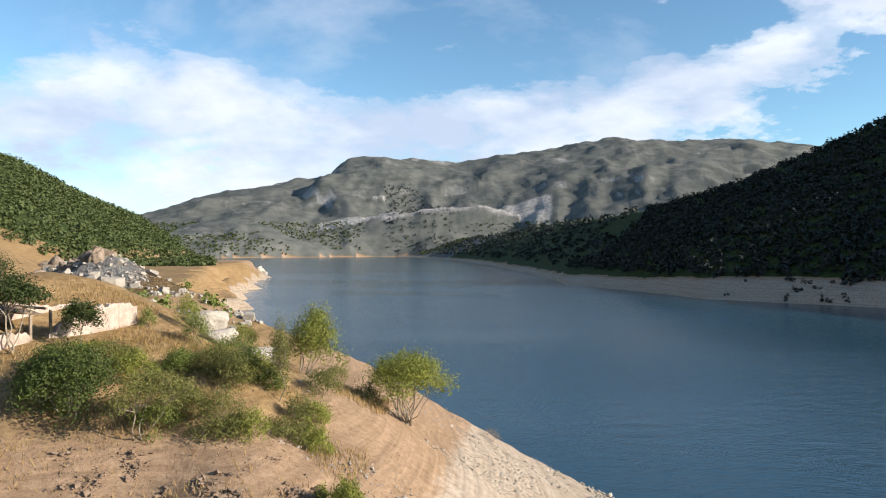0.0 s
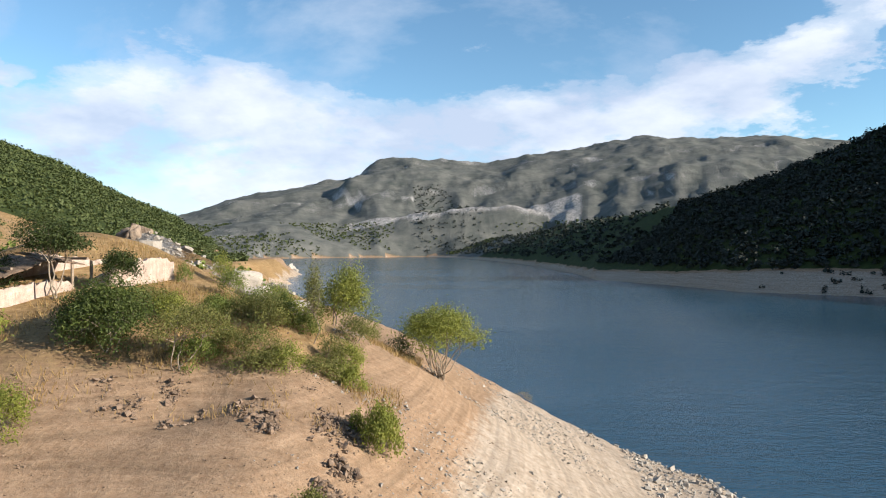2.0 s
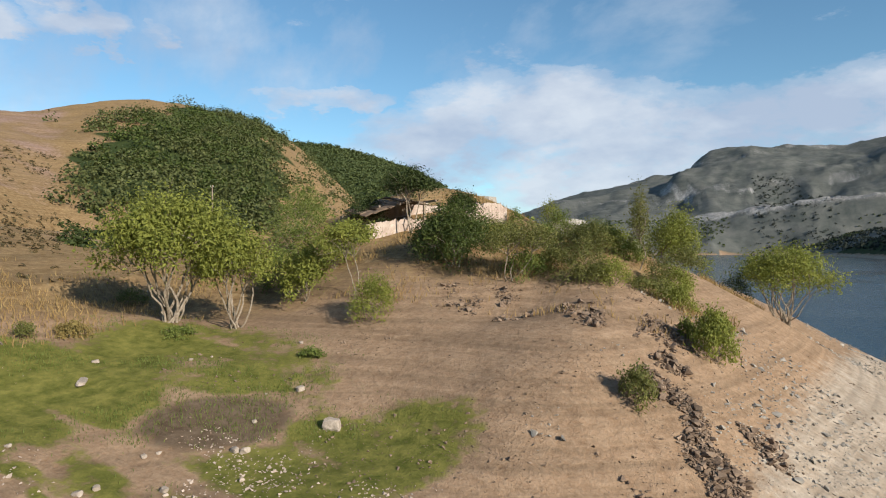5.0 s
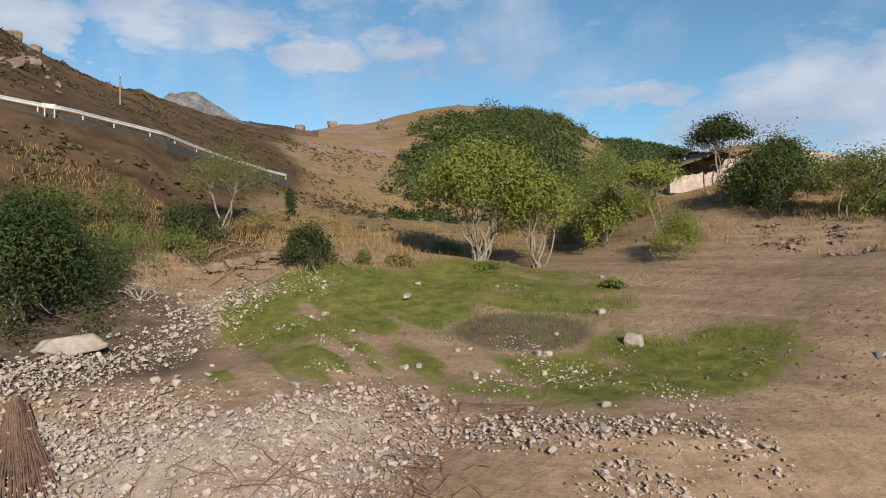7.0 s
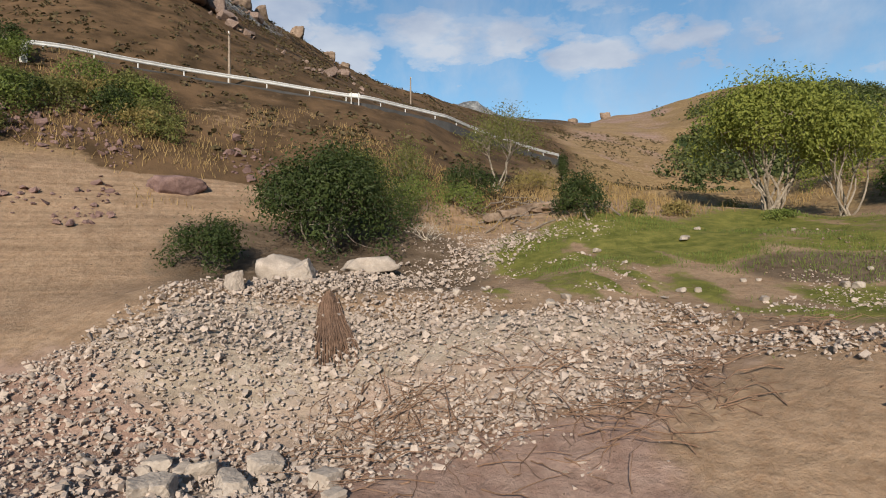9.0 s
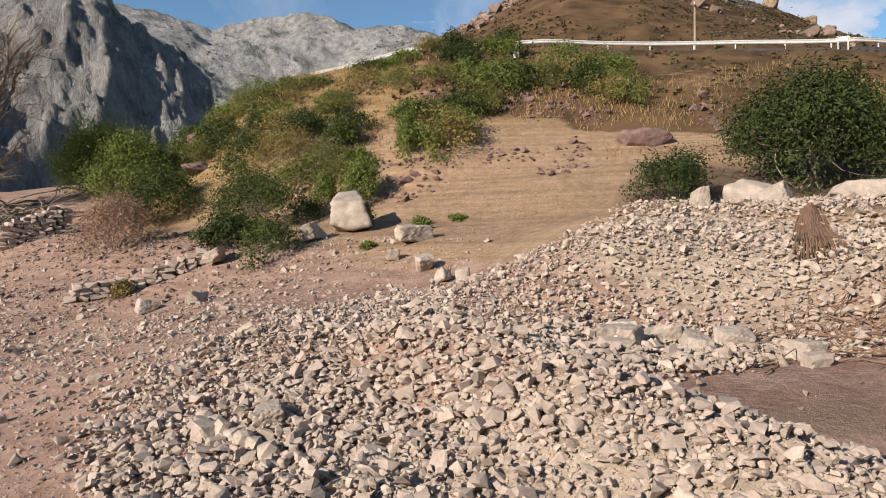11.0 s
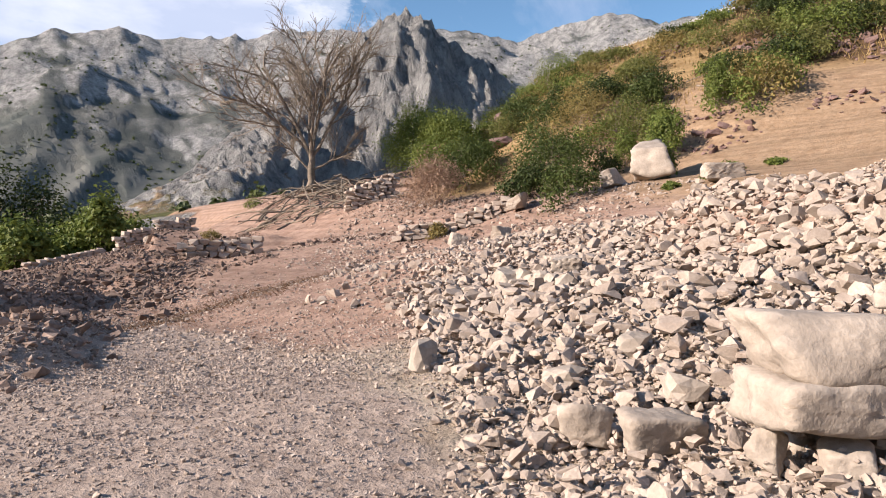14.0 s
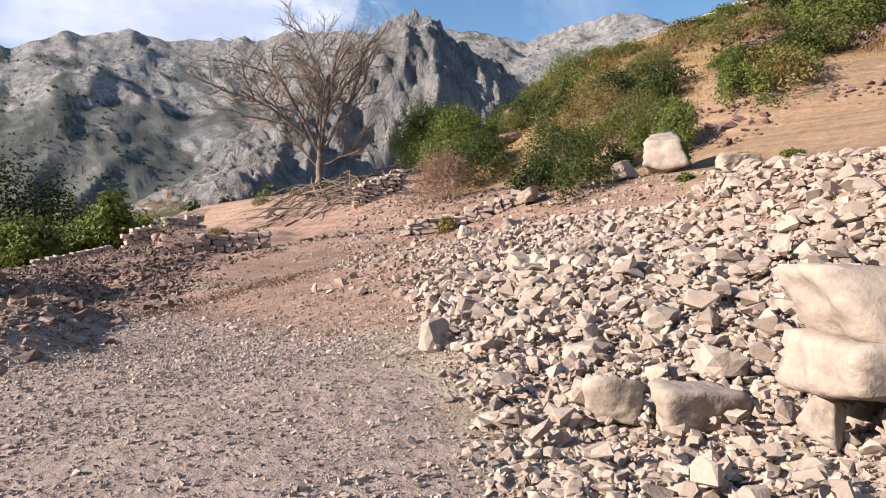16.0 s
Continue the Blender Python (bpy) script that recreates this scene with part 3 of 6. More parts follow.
def covers(x, y, z, slope):
    """What the ground is covered with, place by place: a dict of weights."""
    r, b = np.hypot(x, y), np.degrees(np.arctan2(-x, y))
    b = np.where(b < -170, b + 360, b)
    n1 = rough(x, y, 12, 4, 90)
    big = rough(x, y, 140, 4, 91)
    near = r < 95
    out = {}
    meadow = np.maximum(patch(x, y, -20.3, 16.8, 9.6, 5.2, 150, 0.45), patch(x, y, -25.0, 12.0, 5.0, 5.0, 0, 0.45))
    meadow = np.maximum(meadow, 0.95 * patch(x, y, -13.8, 15.6, 5.6, 3.2, 57, 0.4))
    sparse = patch(x, y, -21.5, 9.0, 4.5, 4.5, 30, 0.5) * smooth((rough(x * 0.5, y * 1.7, 1.6, 4, 88) + 0.02) * 3)
    meadow = np.maximum(meadow, 0.85 * sparse) * (1 - 0.8 * patch(x, y, -18.4, 15.9, 2.9, 2.0, 55, 0.4))
    out["grass"] = meadow * np.clip(0.98 + 0.9 * rough(x, y, 4.5, 4, 98) + 0.7 * rough(x * 0.4, y * 1.6, 2.0, 4, 89), 0, 1) * near
    knoll_top = smooth((z - 8.0) / 3.0) * smooth((y - 28) / 5) * (r < 110)
    out["dry"] = np.clip(np.maximum(knoll_top * (0.75 + 0.5 * n1), smooth((r - 30) / 10) * (b > 12) * smooth((146 - b) / 6) * (r < 480) * (0.7 + 0.4 * n1)), 0, 1)
    shore_strip = smooth((11 - z) / 3) * smooth((x + 4.6 - 0.12 * (y - 30)) / 7) * (y > 15) * (r < 140)
    bank_top = np.where(b < -8, np.interp(b, (-34, -22, -14, -8), (8.5, 6.5, 3.5, 2.5)), 2.8) + 1.2 * n1
    far_strip = smooth((bank_top - z) / 1.2) * (z > WATER - 3) * (r > 150)
    out["pale"] = np.clip(np.maximum.reduce([shore_strip, far_strip * 0.58, 0.7 * patch(x, y, -9.5, -3.5, 8, 8, 0) * near, 0.85 * heap(x, y, -17.5, -1.5, -14.5, 6.5, 4.6), 0.7 * heap(x, y, -21.5, 1.5, -28, 9.0, 3.0), 0.3 * smooth(n1 * 2.4) * patch(x, y, -11, 20, 9, 7, 20)]), 0, 1)
    out["red"] = np.clip(patch(x, y, -8.5, -26, 12, 20, 10) * 0.85 + patch(x, y, -11, -7, 7, 5) * 0.45 + patch(x, y, -19, -37, 8, 8) * 0.8 + patch(x, y, -13.4, 4.0, 2.4, 7.0) * 0.5 + 0.75 * patch(x, y, -9.4, 1.8, 2.6, 4.4, 12) + 0.6 * (b > 143) * (r > 45) * smooth((130 - r) / 30) + 0.7 * (r > 120) * (r < 300) * smooth((b - 57) / 4) * smooth((72 - b) / 5) * (0.7 + 0.6 * n1), 0, 1)
    out["gravel"] = np.clip(patch(x, y, -1.5, -7.5, 2.6, 7.5, -8) * 0.85, 0, 1) * near
    # the patch at (-26, 1) is darker brown ground round the large bush
    out["mud_brown"] = np.clip(np.maximum.reduce([patch(x, y, -9.0, 1.0, 0.8, 3.0, 20, 0.5) * 0.5, patch(x, y, -26, 1, 6.5, 7) * 0.68, patch(x, y, -18.4, 15.9, 2.9, 2.0, 55, 0.4) * 0.72]) + 0.12 * n1 * patch(x, y, -9.4, 1.6, 2, 4, 14) + 0.58 * heap(x, y, 0.5, -10.5, -9.0, -16.0, 1.2), 0, 1)
    heath = (b > 50) & (b < 135) & (r > 34)
    out["heath"] = np.where(heath, smooth((r - np.interp(b, (80, 100, 107), (24, 26, 33))) / 7) * smooth((b - 64 + 9 * big) / 10) * (0.9 + 0.6 * n1) * (1 - 0.75 * smooth((b - 115) / 6)), 0)
    out["forest"] = np.where((r > 110) & (b > 30) & (b < 64), smooth((np.interp(z, (23, 37, 50, 68), (60.5, 59, 55.5, 51.5)) - b + 3 * n1) / 3) * smooth((b - 43 + 4 * n1) / 3) * smooth((r - 118) / 20), 0)
    out["forest"] = np.where((b < 9) & (b > -175) & (r > 240) & (r < 1700), smooth((z - bank_top + 0.6) / 1.2), out["forest"])
    out["forest"] = np.where((b > 17) & (b < 62) & (r > 380), smooth((z - 14 + 6 * n1) / 8), out["forest"])
    out["forest"] = np.where((b > 160) & (r > 58) & (r < 240), smooth((b - 165) / 4) * smooth((r - 60) / 8) * smooth((12 - z) / 6), out["forest"])
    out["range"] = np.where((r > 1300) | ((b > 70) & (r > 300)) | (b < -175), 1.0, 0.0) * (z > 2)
    out["scrub"] = np.where((b > 145) & (r > 110) & (r < 420) & (z < 30), 0.62 + 0.4 * n1, 0)
    out["scrub"] = np.where((r > 1450) & (b < 40) & (b > -40), smooth((95 - z + 50 * big) / 40) * (z > 6), out["scrub"])
    steep = smooth((slope - 0.62) / 0.25)
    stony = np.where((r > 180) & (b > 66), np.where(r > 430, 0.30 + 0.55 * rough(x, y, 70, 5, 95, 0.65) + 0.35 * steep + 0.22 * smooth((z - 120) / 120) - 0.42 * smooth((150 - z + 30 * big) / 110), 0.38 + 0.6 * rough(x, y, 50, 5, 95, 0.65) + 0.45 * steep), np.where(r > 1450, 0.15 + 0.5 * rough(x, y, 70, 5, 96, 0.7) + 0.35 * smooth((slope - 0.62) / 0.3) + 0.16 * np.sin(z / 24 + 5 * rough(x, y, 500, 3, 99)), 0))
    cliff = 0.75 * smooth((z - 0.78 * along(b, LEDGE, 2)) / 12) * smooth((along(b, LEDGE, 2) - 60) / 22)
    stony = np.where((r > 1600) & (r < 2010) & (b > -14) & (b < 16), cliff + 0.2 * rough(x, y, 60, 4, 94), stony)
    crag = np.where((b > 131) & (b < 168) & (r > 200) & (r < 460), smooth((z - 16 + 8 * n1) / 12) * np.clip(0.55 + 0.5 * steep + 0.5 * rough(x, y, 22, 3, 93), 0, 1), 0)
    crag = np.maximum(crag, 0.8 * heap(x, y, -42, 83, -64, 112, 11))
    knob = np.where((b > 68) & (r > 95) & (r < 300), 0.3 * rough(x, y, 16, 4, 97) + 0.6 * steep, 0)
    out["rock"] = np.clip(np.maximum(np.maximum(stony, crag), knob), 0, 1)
    return out


def build_land():
    # fine towards the valley and the lake, coarse towards the far bank
    bearing = np.radians(np.concatenate([np.arange(-44, -35, 0.6), np.arange(-35, 24, 0.28), np.arange(24, 128, 0.43), np.arange(128, 184, 0.32), np.arange(184, 316, 2.0)]))
    cols = len(bearing)
    radii = np.concatenate([[0.3], np.geomspace(1.2, 8, 36)[:-1], np.geomspace(8, 70, 130)[:-1], np.geomspace(70, 225, 70)[:-1], np.geomspace(225, 270, 16)[:-1], np.geomspace(270, 380, 74)[:-1], np.geomspace(380, 420, 12)[:-1], np.geomspace(420, 500, 12)[:-1], np.geomspace(500, 3100, 120)[:-1], np.geomspace(3100, 4600, 8)])
    rows = len(radii)
    rr = radii[:, None]
    aa = bearing[None, :]
    x, y = (-rr * np.sin(aa)).ravel(), (rr * np.cos(aa)).ravel()
    z = height(x, y)
    zz = z.reshape(rows, cols)
    up = np.gradient(zz, radii, axis=0)
    across = (np.roll(zz, -1, 1) - np.roll(zz, 1, 1)) / (np.mod(np.roll(aa, -1, 1) - np.roll(aa, 1, 1), 2 * math.pi) * rr)
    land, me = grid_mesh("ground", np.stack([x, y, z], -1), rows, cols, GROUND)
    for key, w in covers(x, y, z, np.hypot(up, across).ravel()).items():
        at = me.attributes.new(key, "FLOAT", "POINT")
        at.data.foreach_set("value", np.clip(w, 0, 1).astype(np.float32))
    tagged(land, "dry stony reservoir valley rising to limestone mountains", "ground", kind="structure")
    n = 128
    ring = np.concatenate([[0.5], np.geomspace(10, 4500, 40)])
    a = np.linspace(0, 2 * math.pi, n, endpoint=False)[None, :]
    wx, wy = (-ring[:, None] * np.sin(a)).ravel(), (ring[:, None] * np.cos(a)).ravel()
    lake, _ = grid_mesh("water", np.stack([wx, wy, np.full_like(wx, WATER)], -1), len(ring), n, LAKE)
    tagged(lake, "blue rippled water of a low reservoir", "lake", kind="structure")


build_land()

# ---- tools for things ----
def mesh_of(name, verts, faces, mat, shade=False):
    """A mesh from arrays: verts n x 3, faces m x 3 or m x 4."""
    verts, faces = np.asarray(verts, np.float32), np.asarray(faces, np.int32)
    me = bpy.data.meshes.new(name)
    k = faces.shape[1]
    me.vertices.add(len(verts))
    me.vertices.foreach_set("co", verts.ravel())
    me.loops.add(faces.size)
    me.loops.foreach_set("vertex_index", faces.ravel())
    me.polygons.add(len(faces))
    me.polygons.foreach_set("loop_start", np.arange(0, faces.size, k, dtype=np.int32))
    me.update(calc_edges=True)
    me.polygons.foreach_set("use_smooth", np.full(len(faces), shade))
    me.materials.append(mat)
    return me


def part_of(name, verts, faces, mat, parent, label="", shade=False):
    ob = new(name, mesh_of(name, verts, faces, mat, shade))
    ob.parent = parent
    if label:
        ob["label"] = label
    return ob


def part(name, bm, mat, parent, label=""):
    me = bpy.data.meshes.new(name)
    bm.to_mesh(me)
    bm.free()
    me.materials.append(mat)
    ob = new(name, me)
    ob.parent = parent
    if label:
        ob["label"] = label
    return ob


def thing(name, x, y, z, label, category, group="", turn=0.0):
    ob = new(name)
    ob.empty_display_size = 0.2
    ob.matrix_world = pose(x, y, z, 0, 0, turn)
    return tagged(ob, label, category, group)


def turned(n, rng):
    """n random turns, as n x 3 x 3."""
    q = rng.normal(size=(n, 4))
    q /= np.linalg.norm(q, axis=1)[:, None]
    w, x, y, z = q.T
    return np.stack([np.stack([1 - 2 * (y * y + z * z), 2 * (x * y - w * z), 2 * (x * z + w * y)], -1),
                     np.stack([2 * (x * y + w * z), 1 - 2 * (x * x + z * z), 2 * (y * z - w * x)], -1),
                     np.stack([2 * (x * z - w * y), 2 * (y * z + w * x), 1 - 2 * (x * x + y * y)], -1)], 1)


def tube(points, radii, sides=5):
    """A tapered tube along points: verts, quads."""
    p, r = np.asarray(points, float), np.asarray(radii, float)
    d = np.gradient(p, axis=0)
    d /= np.linalg.norm(d, axis=1)[:, None] + 1e-9
    ref = np.where(np.abs(d[:, 2:3]) > 0.9, np.array([[1.0, 0, 0]]), np.array([[0, 0, 1.0]]))
    u = np.cross(d, ref)
    u /= np.linalg.norm(u, axis=1)[:, None] + 1e-9
    v = np.cross(d, u)
    a = np.linspace(0, 2 * math.pi, sides, endpoint=False)
    ring = u[:, None] * np.cos(a)[None, :, None] + v[:, None] * np.sin(a)[None, :, None]
    verts = (p[:, None] + ring * r[:, None, None]).reshape(-1, 3)
    i = np.arange(len(p) - 1)[:, None] * sides
    j = np.arange(sides)[None]
    k = (j + 1) % sides
    return verts, np.stack([i + j, i + k, i + sides + k, i + sides + j], -1).reshape(-1, 4)


def joined(pieces):
    """Many (verts, faces) as one."""
    vs, fs, n = [], [], 0
    for v, f in pieces:
        vs.append(v)
        fs.append(f + n)
        n += len(v)
    return np.concatenate(vs), np.concatenate(fs)


def leaf_cards(centres, size, rng, upright=0.0, slim=0.5, facing=None):
    """Small bent leaf sprays, each two triangles on four places of their own."""
    n = len(centres)
    m = turned(n, rng)
    s = size * rng.uniform(0.6, 1.35, n)
    a, b, c = m[:, :, 0], m[:, :, 1], m[:, :, 2]
    if facing is not None:
        # leaves turn their faces outwards from the heart of the crown
        c = c * 0.55 + facing
        c /= np.linalg.norm(c, axis=1)[:, None] + 1e-9
        a = np.cross(b, c)
        a /= np.linalg.norm(a, axis=1)[:, None] + 1e-9
        b = np.cross(c, a)
    if upright:
        a = a * (1 - upright) + np.array([0, 0, 1.0]) * upright
        a /= np.linalg.norm(a, axis=1)[:, None]
        b = np.cross(c, a)
        b /= np.linalg.norm(b, axis=1)[:, None] + 1e-9
    s = s[:, None]
    v = np.stack([centres - a * s * 0.5, centres + b * s * slim * 0.5 + c * s * 0.12, centres + a * s * 0.5, centres - b * s * slim * 0.5 + c * s * 0.12], 1)
    return v.reshape(-1, 3), np.arange(n * 4).reshape(-1, 4)


def hull(rng, count, squash=(1, 1, 1)):
    """A chipped stone: the hull of points on a ball."""
    p = rng.normal(size=(count, 3))
    p /= np.linalg.norm(p, axis=1)[:, None]
    return hull_of(p * rng.uniform(0.82, 1.08, (count, 1)) * np.array(squash))


def hull_of(p):
    bm = bmesh.new()
    for q in p:
        bm.verts.new(q)
    bmesh.ops.convex_hull(bm, input=bm.verts)
    loose = [v for v in bm.verts if not v.link_faces]
    bmesh.ops.delete(bm, geom=loose, context="VERTS")
    bmesh.ops.triangulate(bm, faces=bm.faces)
    bm.verts.index_update()
    v = np.array([w.co[:] for w in bm.verts])
    f = np.array([[w.index for w in g.verts] for g in bm.faces])
    bm.free()
    return v, f


def block(rng, squash, chipped=4):
    """A broken building stone: a skewed box with some corners knocked off."""
    corners = np.array([(i, j, k) for i in (-1, 1) for j in (-1, 1) for k in (-1, 1)], float)
    corners += rng.normal(0, 0.2, (8, 3))
    pts = []
    lost = set(rng.choice(8, chipped, replace=False).tolist())
    for i, c in enumerate(corners):
        if i in lost:
            k = rng.uniform(0.35, 0.75)
            pts.append(c * (1, 1, 1 - k))
            pts.append(c * (1 - k * rng.uniform(0.6, 1.0), 1 - 0.3 * k, 1))
        else:
            pts.append(c)
    pts = np.array(pts) * np.array(squash)
    return hull_of(pts * 1.05 / np.linalg.norm(pts, axis=1).max())


_r = np.random.default_rng(5)
GRIT = [hull(_r, 9, (1.0, _r.uniform(0.7, 0.95), _r.uniform(0.5, 0.75))) for _ in range(10)]
CHIPS = [hull(_r, 7, (1.0, _r.uniform(0.6, 0.95), _r.uniform(0.4, 0.7))) for _ in range(12)]
def rubblestone(rng, count, squash):
    """A broken stone between a ball and a box, with many small facets."""
    p = rng.uniform(-1, 1, (count, 3))
    p /= np.abs(p).max(1)[:, None] ** 0.55 * np.linalg.norm(p, axis=1)[:, None] ** 0.45
    return hull_of(p * rng.uniform(0.72, 1.0, (count, 1)) * np.array(squash))


RUBBLE = [rubblestone(_r, int(_r.integers(12, 18)), (1.0, _r.uniform(0.55, 0.95), _r.uniform(0.4, 0.75))) for _ in range(26)]
PEBBLES = [hull(_r, 6, (1.0, _r.uniform(0.6, 0.95), _r.uniform(0.45, 0.75))) for _ in range(14)]
STONES = [block(_r, (1.0, _r.uniform(0.55, 0.9), _r.uniform(0.4, 0.75)), int(_r.integers(2, 5))) for _ in range(18)]


def scatter(kinds, xyz, sizes, rng, tilt=1.0):
    """One joined mesh of stones laid at xyz: verts, faces."""
    pick = rng.integers(0, len(kinds), len(xyz))
    pieces, base = [], 0
    for i, (v, f) in enumerate(kinds):
        at = np.nonzero(pick == i)[0]
        if not len(at):
            continue
        m = lying(len(at), rng, tilt)
        w = np.einsum("nij,kj->nki", m, v) * sizes[at][:, None, None] + xyz[at][:, None]
        g = f[None] + (np.arange(len(at)) * len(v))[:, None, None]
        pieces.append((w.reshape(-1, 3), g.reshape(-1, 3)))
    return joined(pieces)


def lying(n, rng, tilt):
    """Turns of stones that mostly lie on their flat side."""
    a = rng.uniform(0, 2 * math.pi, n)
    tx, ty = rng.normal(0, 0.35 * tilt, n), rng.normal(0, 0.35 * tilt, n)
    ca, sa, cx, sx, cy, sy = np.cos(a), np.sin(a), np.cos(tx), np.sin(tx), np.cos(ty), np.sin(ty)
    o, z = np.ones(n), np.zeros(n)
    rz = np.stack([np.stack([ca, -sa, z], -1), np.stack([sa, ca, z], -1), np.stack([z, z, o], -1)], 1)
    rx = np.stack([np.stack([o, z, z], -1), np.stack([z, cx, -sx], -1), np.stack([z, sx, cx], -1)], 1)
    ry = np.stack([np.stack([cy, z, sy], -1), np.stack([z, o, z], -1), np.stack([-sy, z, cy], -1)], 1)
    return rx @ ry @ rz


def seat(ob, base, world_pose):
    """Makes ob a part of base, at a pose given in the world."""
    ob.parent = base
    ob.matrix_basis = base.matrix_basis.inverted() @ world_pose
    return ob

# ---- trees and bushes ----
def crown_points(rng, n, lobes):
    """Places in the outer parts of a few round lobes: (x, y, z, rx, rz) each."""
    w = np.array([l[3] ** 2 * l[4] for l in lobes])
    pick = rng.choice(len(lobes), n, p=w / w.sum())
    L = np.array(lobes)[pick]
    d = rng.normal(size=(n, 3))
    d /= np.linalg.norm(d, axis=1)[:, None]
    rad = rng.uniform(0.12, 1.0, n) ** 0.42
    rad *= 1 + 0.30 * rng.normal(size=n) * (rad > 0.7)
    # a little towards the sky, too
    return L[:, :3] + d * rad[:, None] * L[:, [3, 3, 4]], d * 0.8 + (0, 0, 0.25)


def bent(rng, a, b, steps=5, bow=0.12):
    """A crooked line from a to b."""
    a, b = np.asarray(a, float), np.asarray(b, float)
    t = np.linspace(0, 1, steps)[:, None]
    span = np.linalg.norm(b - a)
    mid = rng.normal(size=3) * bow * span
    return a + (b - a) * t + np.sin(t * math.pi) * mid + rng.normal(size=(steps, 3)) * 0.02 * span * (t > 0) * (t < 1)


def woody(name, x, y, wide, tall, leaf, label, category, stems=5, bare=0.3, lobes=9, leaves=1800, size=0.16, lean=(0, 0), bark=None, seed=0,
          slim=0.45, upright=0.0, thick=0.05, twigs=True, narrow=1.0, group=""):
    """A bush or tree: stems from one foot, limbs to every lobe, and a crown of many small leaf sprays."""
    rng = np.random.default_rng(int(abs(x) * 131 + abs(y) * 977 + seed * 7 + 3))
    bark = bark or BARK
    base = thing(name, x, y, ground_at(x, y) - 0.06, label, category, group)
    lobe = []
    lo = tall * bare
    lobes = int(lobes * 1.8)
    for i in range(lobes):
        k = (i + 0.5) / lobes
        ang, out = i * 2.4 + rng.uniform(-0.5, 0.5), math.sqrt(k) * rng.uniform(0.75, 1.1)
        zr = (0.27 if bare > 0.1 else 0.32) * (tall - lo) * rng.uniform(0.65, 1.05)
        high = 1 - (0.62 if bare > 0.1 else 0.92) * min(out, 1.0) ** 2
        cz = lo + zr * 0.6 + (tall - lo - 1.45 * zr) * high * rng.uniform(0.72, 1.05)
        rx = wide * 0.185 * rng.uniform(0.7, 1.3)
        reach = wide * 0.54 - rx * 0.7
        if bare <= 0.12:
            cz += (ground_at(x + math.cos(ang) * out * reach, y + math.sin(ang) * out * reach) - base.location.z - 0.06) * min(out, 1.0)
        lobe.append((math.cos(ang) * out * reach * narrow + lean[0], math.sin(ang) * out * reach * narrow + lean[1], cz, rx, zr))
    ends = np.array([l[:3] for l in lobe])
    per = [[] for _ in range(stems)]
    for rank, i in enumerate(np.argsort(np.arctan2(ends[:, 1] - lean[1], ends[:, 0] - lean[0]))):
        per[rank * stems // len(ends)].append(ends[i])
    for s in range(stems):
        if not per[s]:
            continue
        goal = np.mean(per[s], 0)
        ang = rng.uniform(0, 6.28)
        foot = np.array([math.cos(ang), math.sin(ang), 0]) * wide * 0.05 * (stems > 1)
        fork = foot + (goal - foot) * np.array([0.72, 0.72, 0.62])
        r0 = thick * rng.uniform(0.75, 1.15) * tall / 4
        pieces = [tube(bent(rng, foot, fork, 6, 0.07), np.linspace(r0, r0 * 0.6, 6), 6)]
        for e in per[s]:
            pieces.append(tube(bent(rng, fork, e + rng.normal(size=3) * 0.1, 5, 0.1), np.linspace(r0 * 0.55, r0 * 0.16, 5), 3))
            if twigs:
                for _ in range(3):
                    q = e + rng.normal(size=3) * np.array([wide, wide, tall]) * 0.09
                    pieces.append(tube(bent(rng, fork + (e - fork) * rng.uniform(0.3, 0.9), q, 4, 0.1), np.linspace(r0 * 0.2, r0 * 0.06, 4), 3))
        v, f = joined(pieces)
        part_of("trunk" if stems == 1 else "stem", v, f, bark, base)
    if leaves:
        fine = 0.8
        leaves, size = int(leaves * (0.9 if group == "scrub on the hillside" else 1.1 if size > 0.3 else 1.45)), size * fine
        pts, facing = crown_points(rng, leaves, lobe)
        if bare > 0.12:
            pts[:, 2] = np.maximum(pts[:, 2], 0.05)
        v, f = leaf_cards(pts, size, rng, upright, slim, facing)
        part_of("crown", v, f, leaf, base)
    return base


def bush(x, y, wide, tall, leaf, label, leaves=1300, size=0.15, **kw):
    kw = dict(dict(stems=4, bare=0.0, lobes=10, thick=0.03, bark=DEAD_BARK), **kw)
    return woody("bush", x, y, wide, tall, leaf, label, "bush", leaves=leaves, size=size, **kw)


def willow(x, y, wide, tall, label, **kw):
    kw = dict(dict(stems=9, bare=0.1, lobes=14, leaves=5200, size=0.24, thick=0.036, upright=0.2), **kw)
    return woody("willow_tree", x, y, wide, tall, WILLOW_LEAF, label, "willow tree", **kw)


# on the knoll by the water
willow(-2.6, 48.1, 6.4, 5.6, "round yellow-green willow above the bleached shore", bare=0.3, lobes=15, stems=14, thick=0.045, leaves=6500, group="willows")
bush(-5.2, 46.6, 2.2, 1.8, DARK_LEAF, "low dark green bush beside a willow", leaves=1000)
willow(-11.0, 52.3, 5.4, 5.6, "leaning willow with two round heads", lean=(0.9, 0.2), lobes=10, stems=5, group="willows")
woody("poplar_tree", -9.4, 38.4, 2.2, 5.6, OLIVE_LEAF, "slender upright young poplar with sparse leaves", "poplar tree", stems=1, bare=0.06, lobes=11, leaves=1700, narrow=0.55, size=0.16, thick=0.03)
bush(-6.6, 34.8, 1.9, 1.6, WILLOW_LEAF, "bright green shrub on bare soil", leaves=1500, upright=0.5)
bush(-8.0, 37.2, 1.8, 2.2, OLIVE_LEAF, "thin olive shrub beside a poplar", leaves=800)
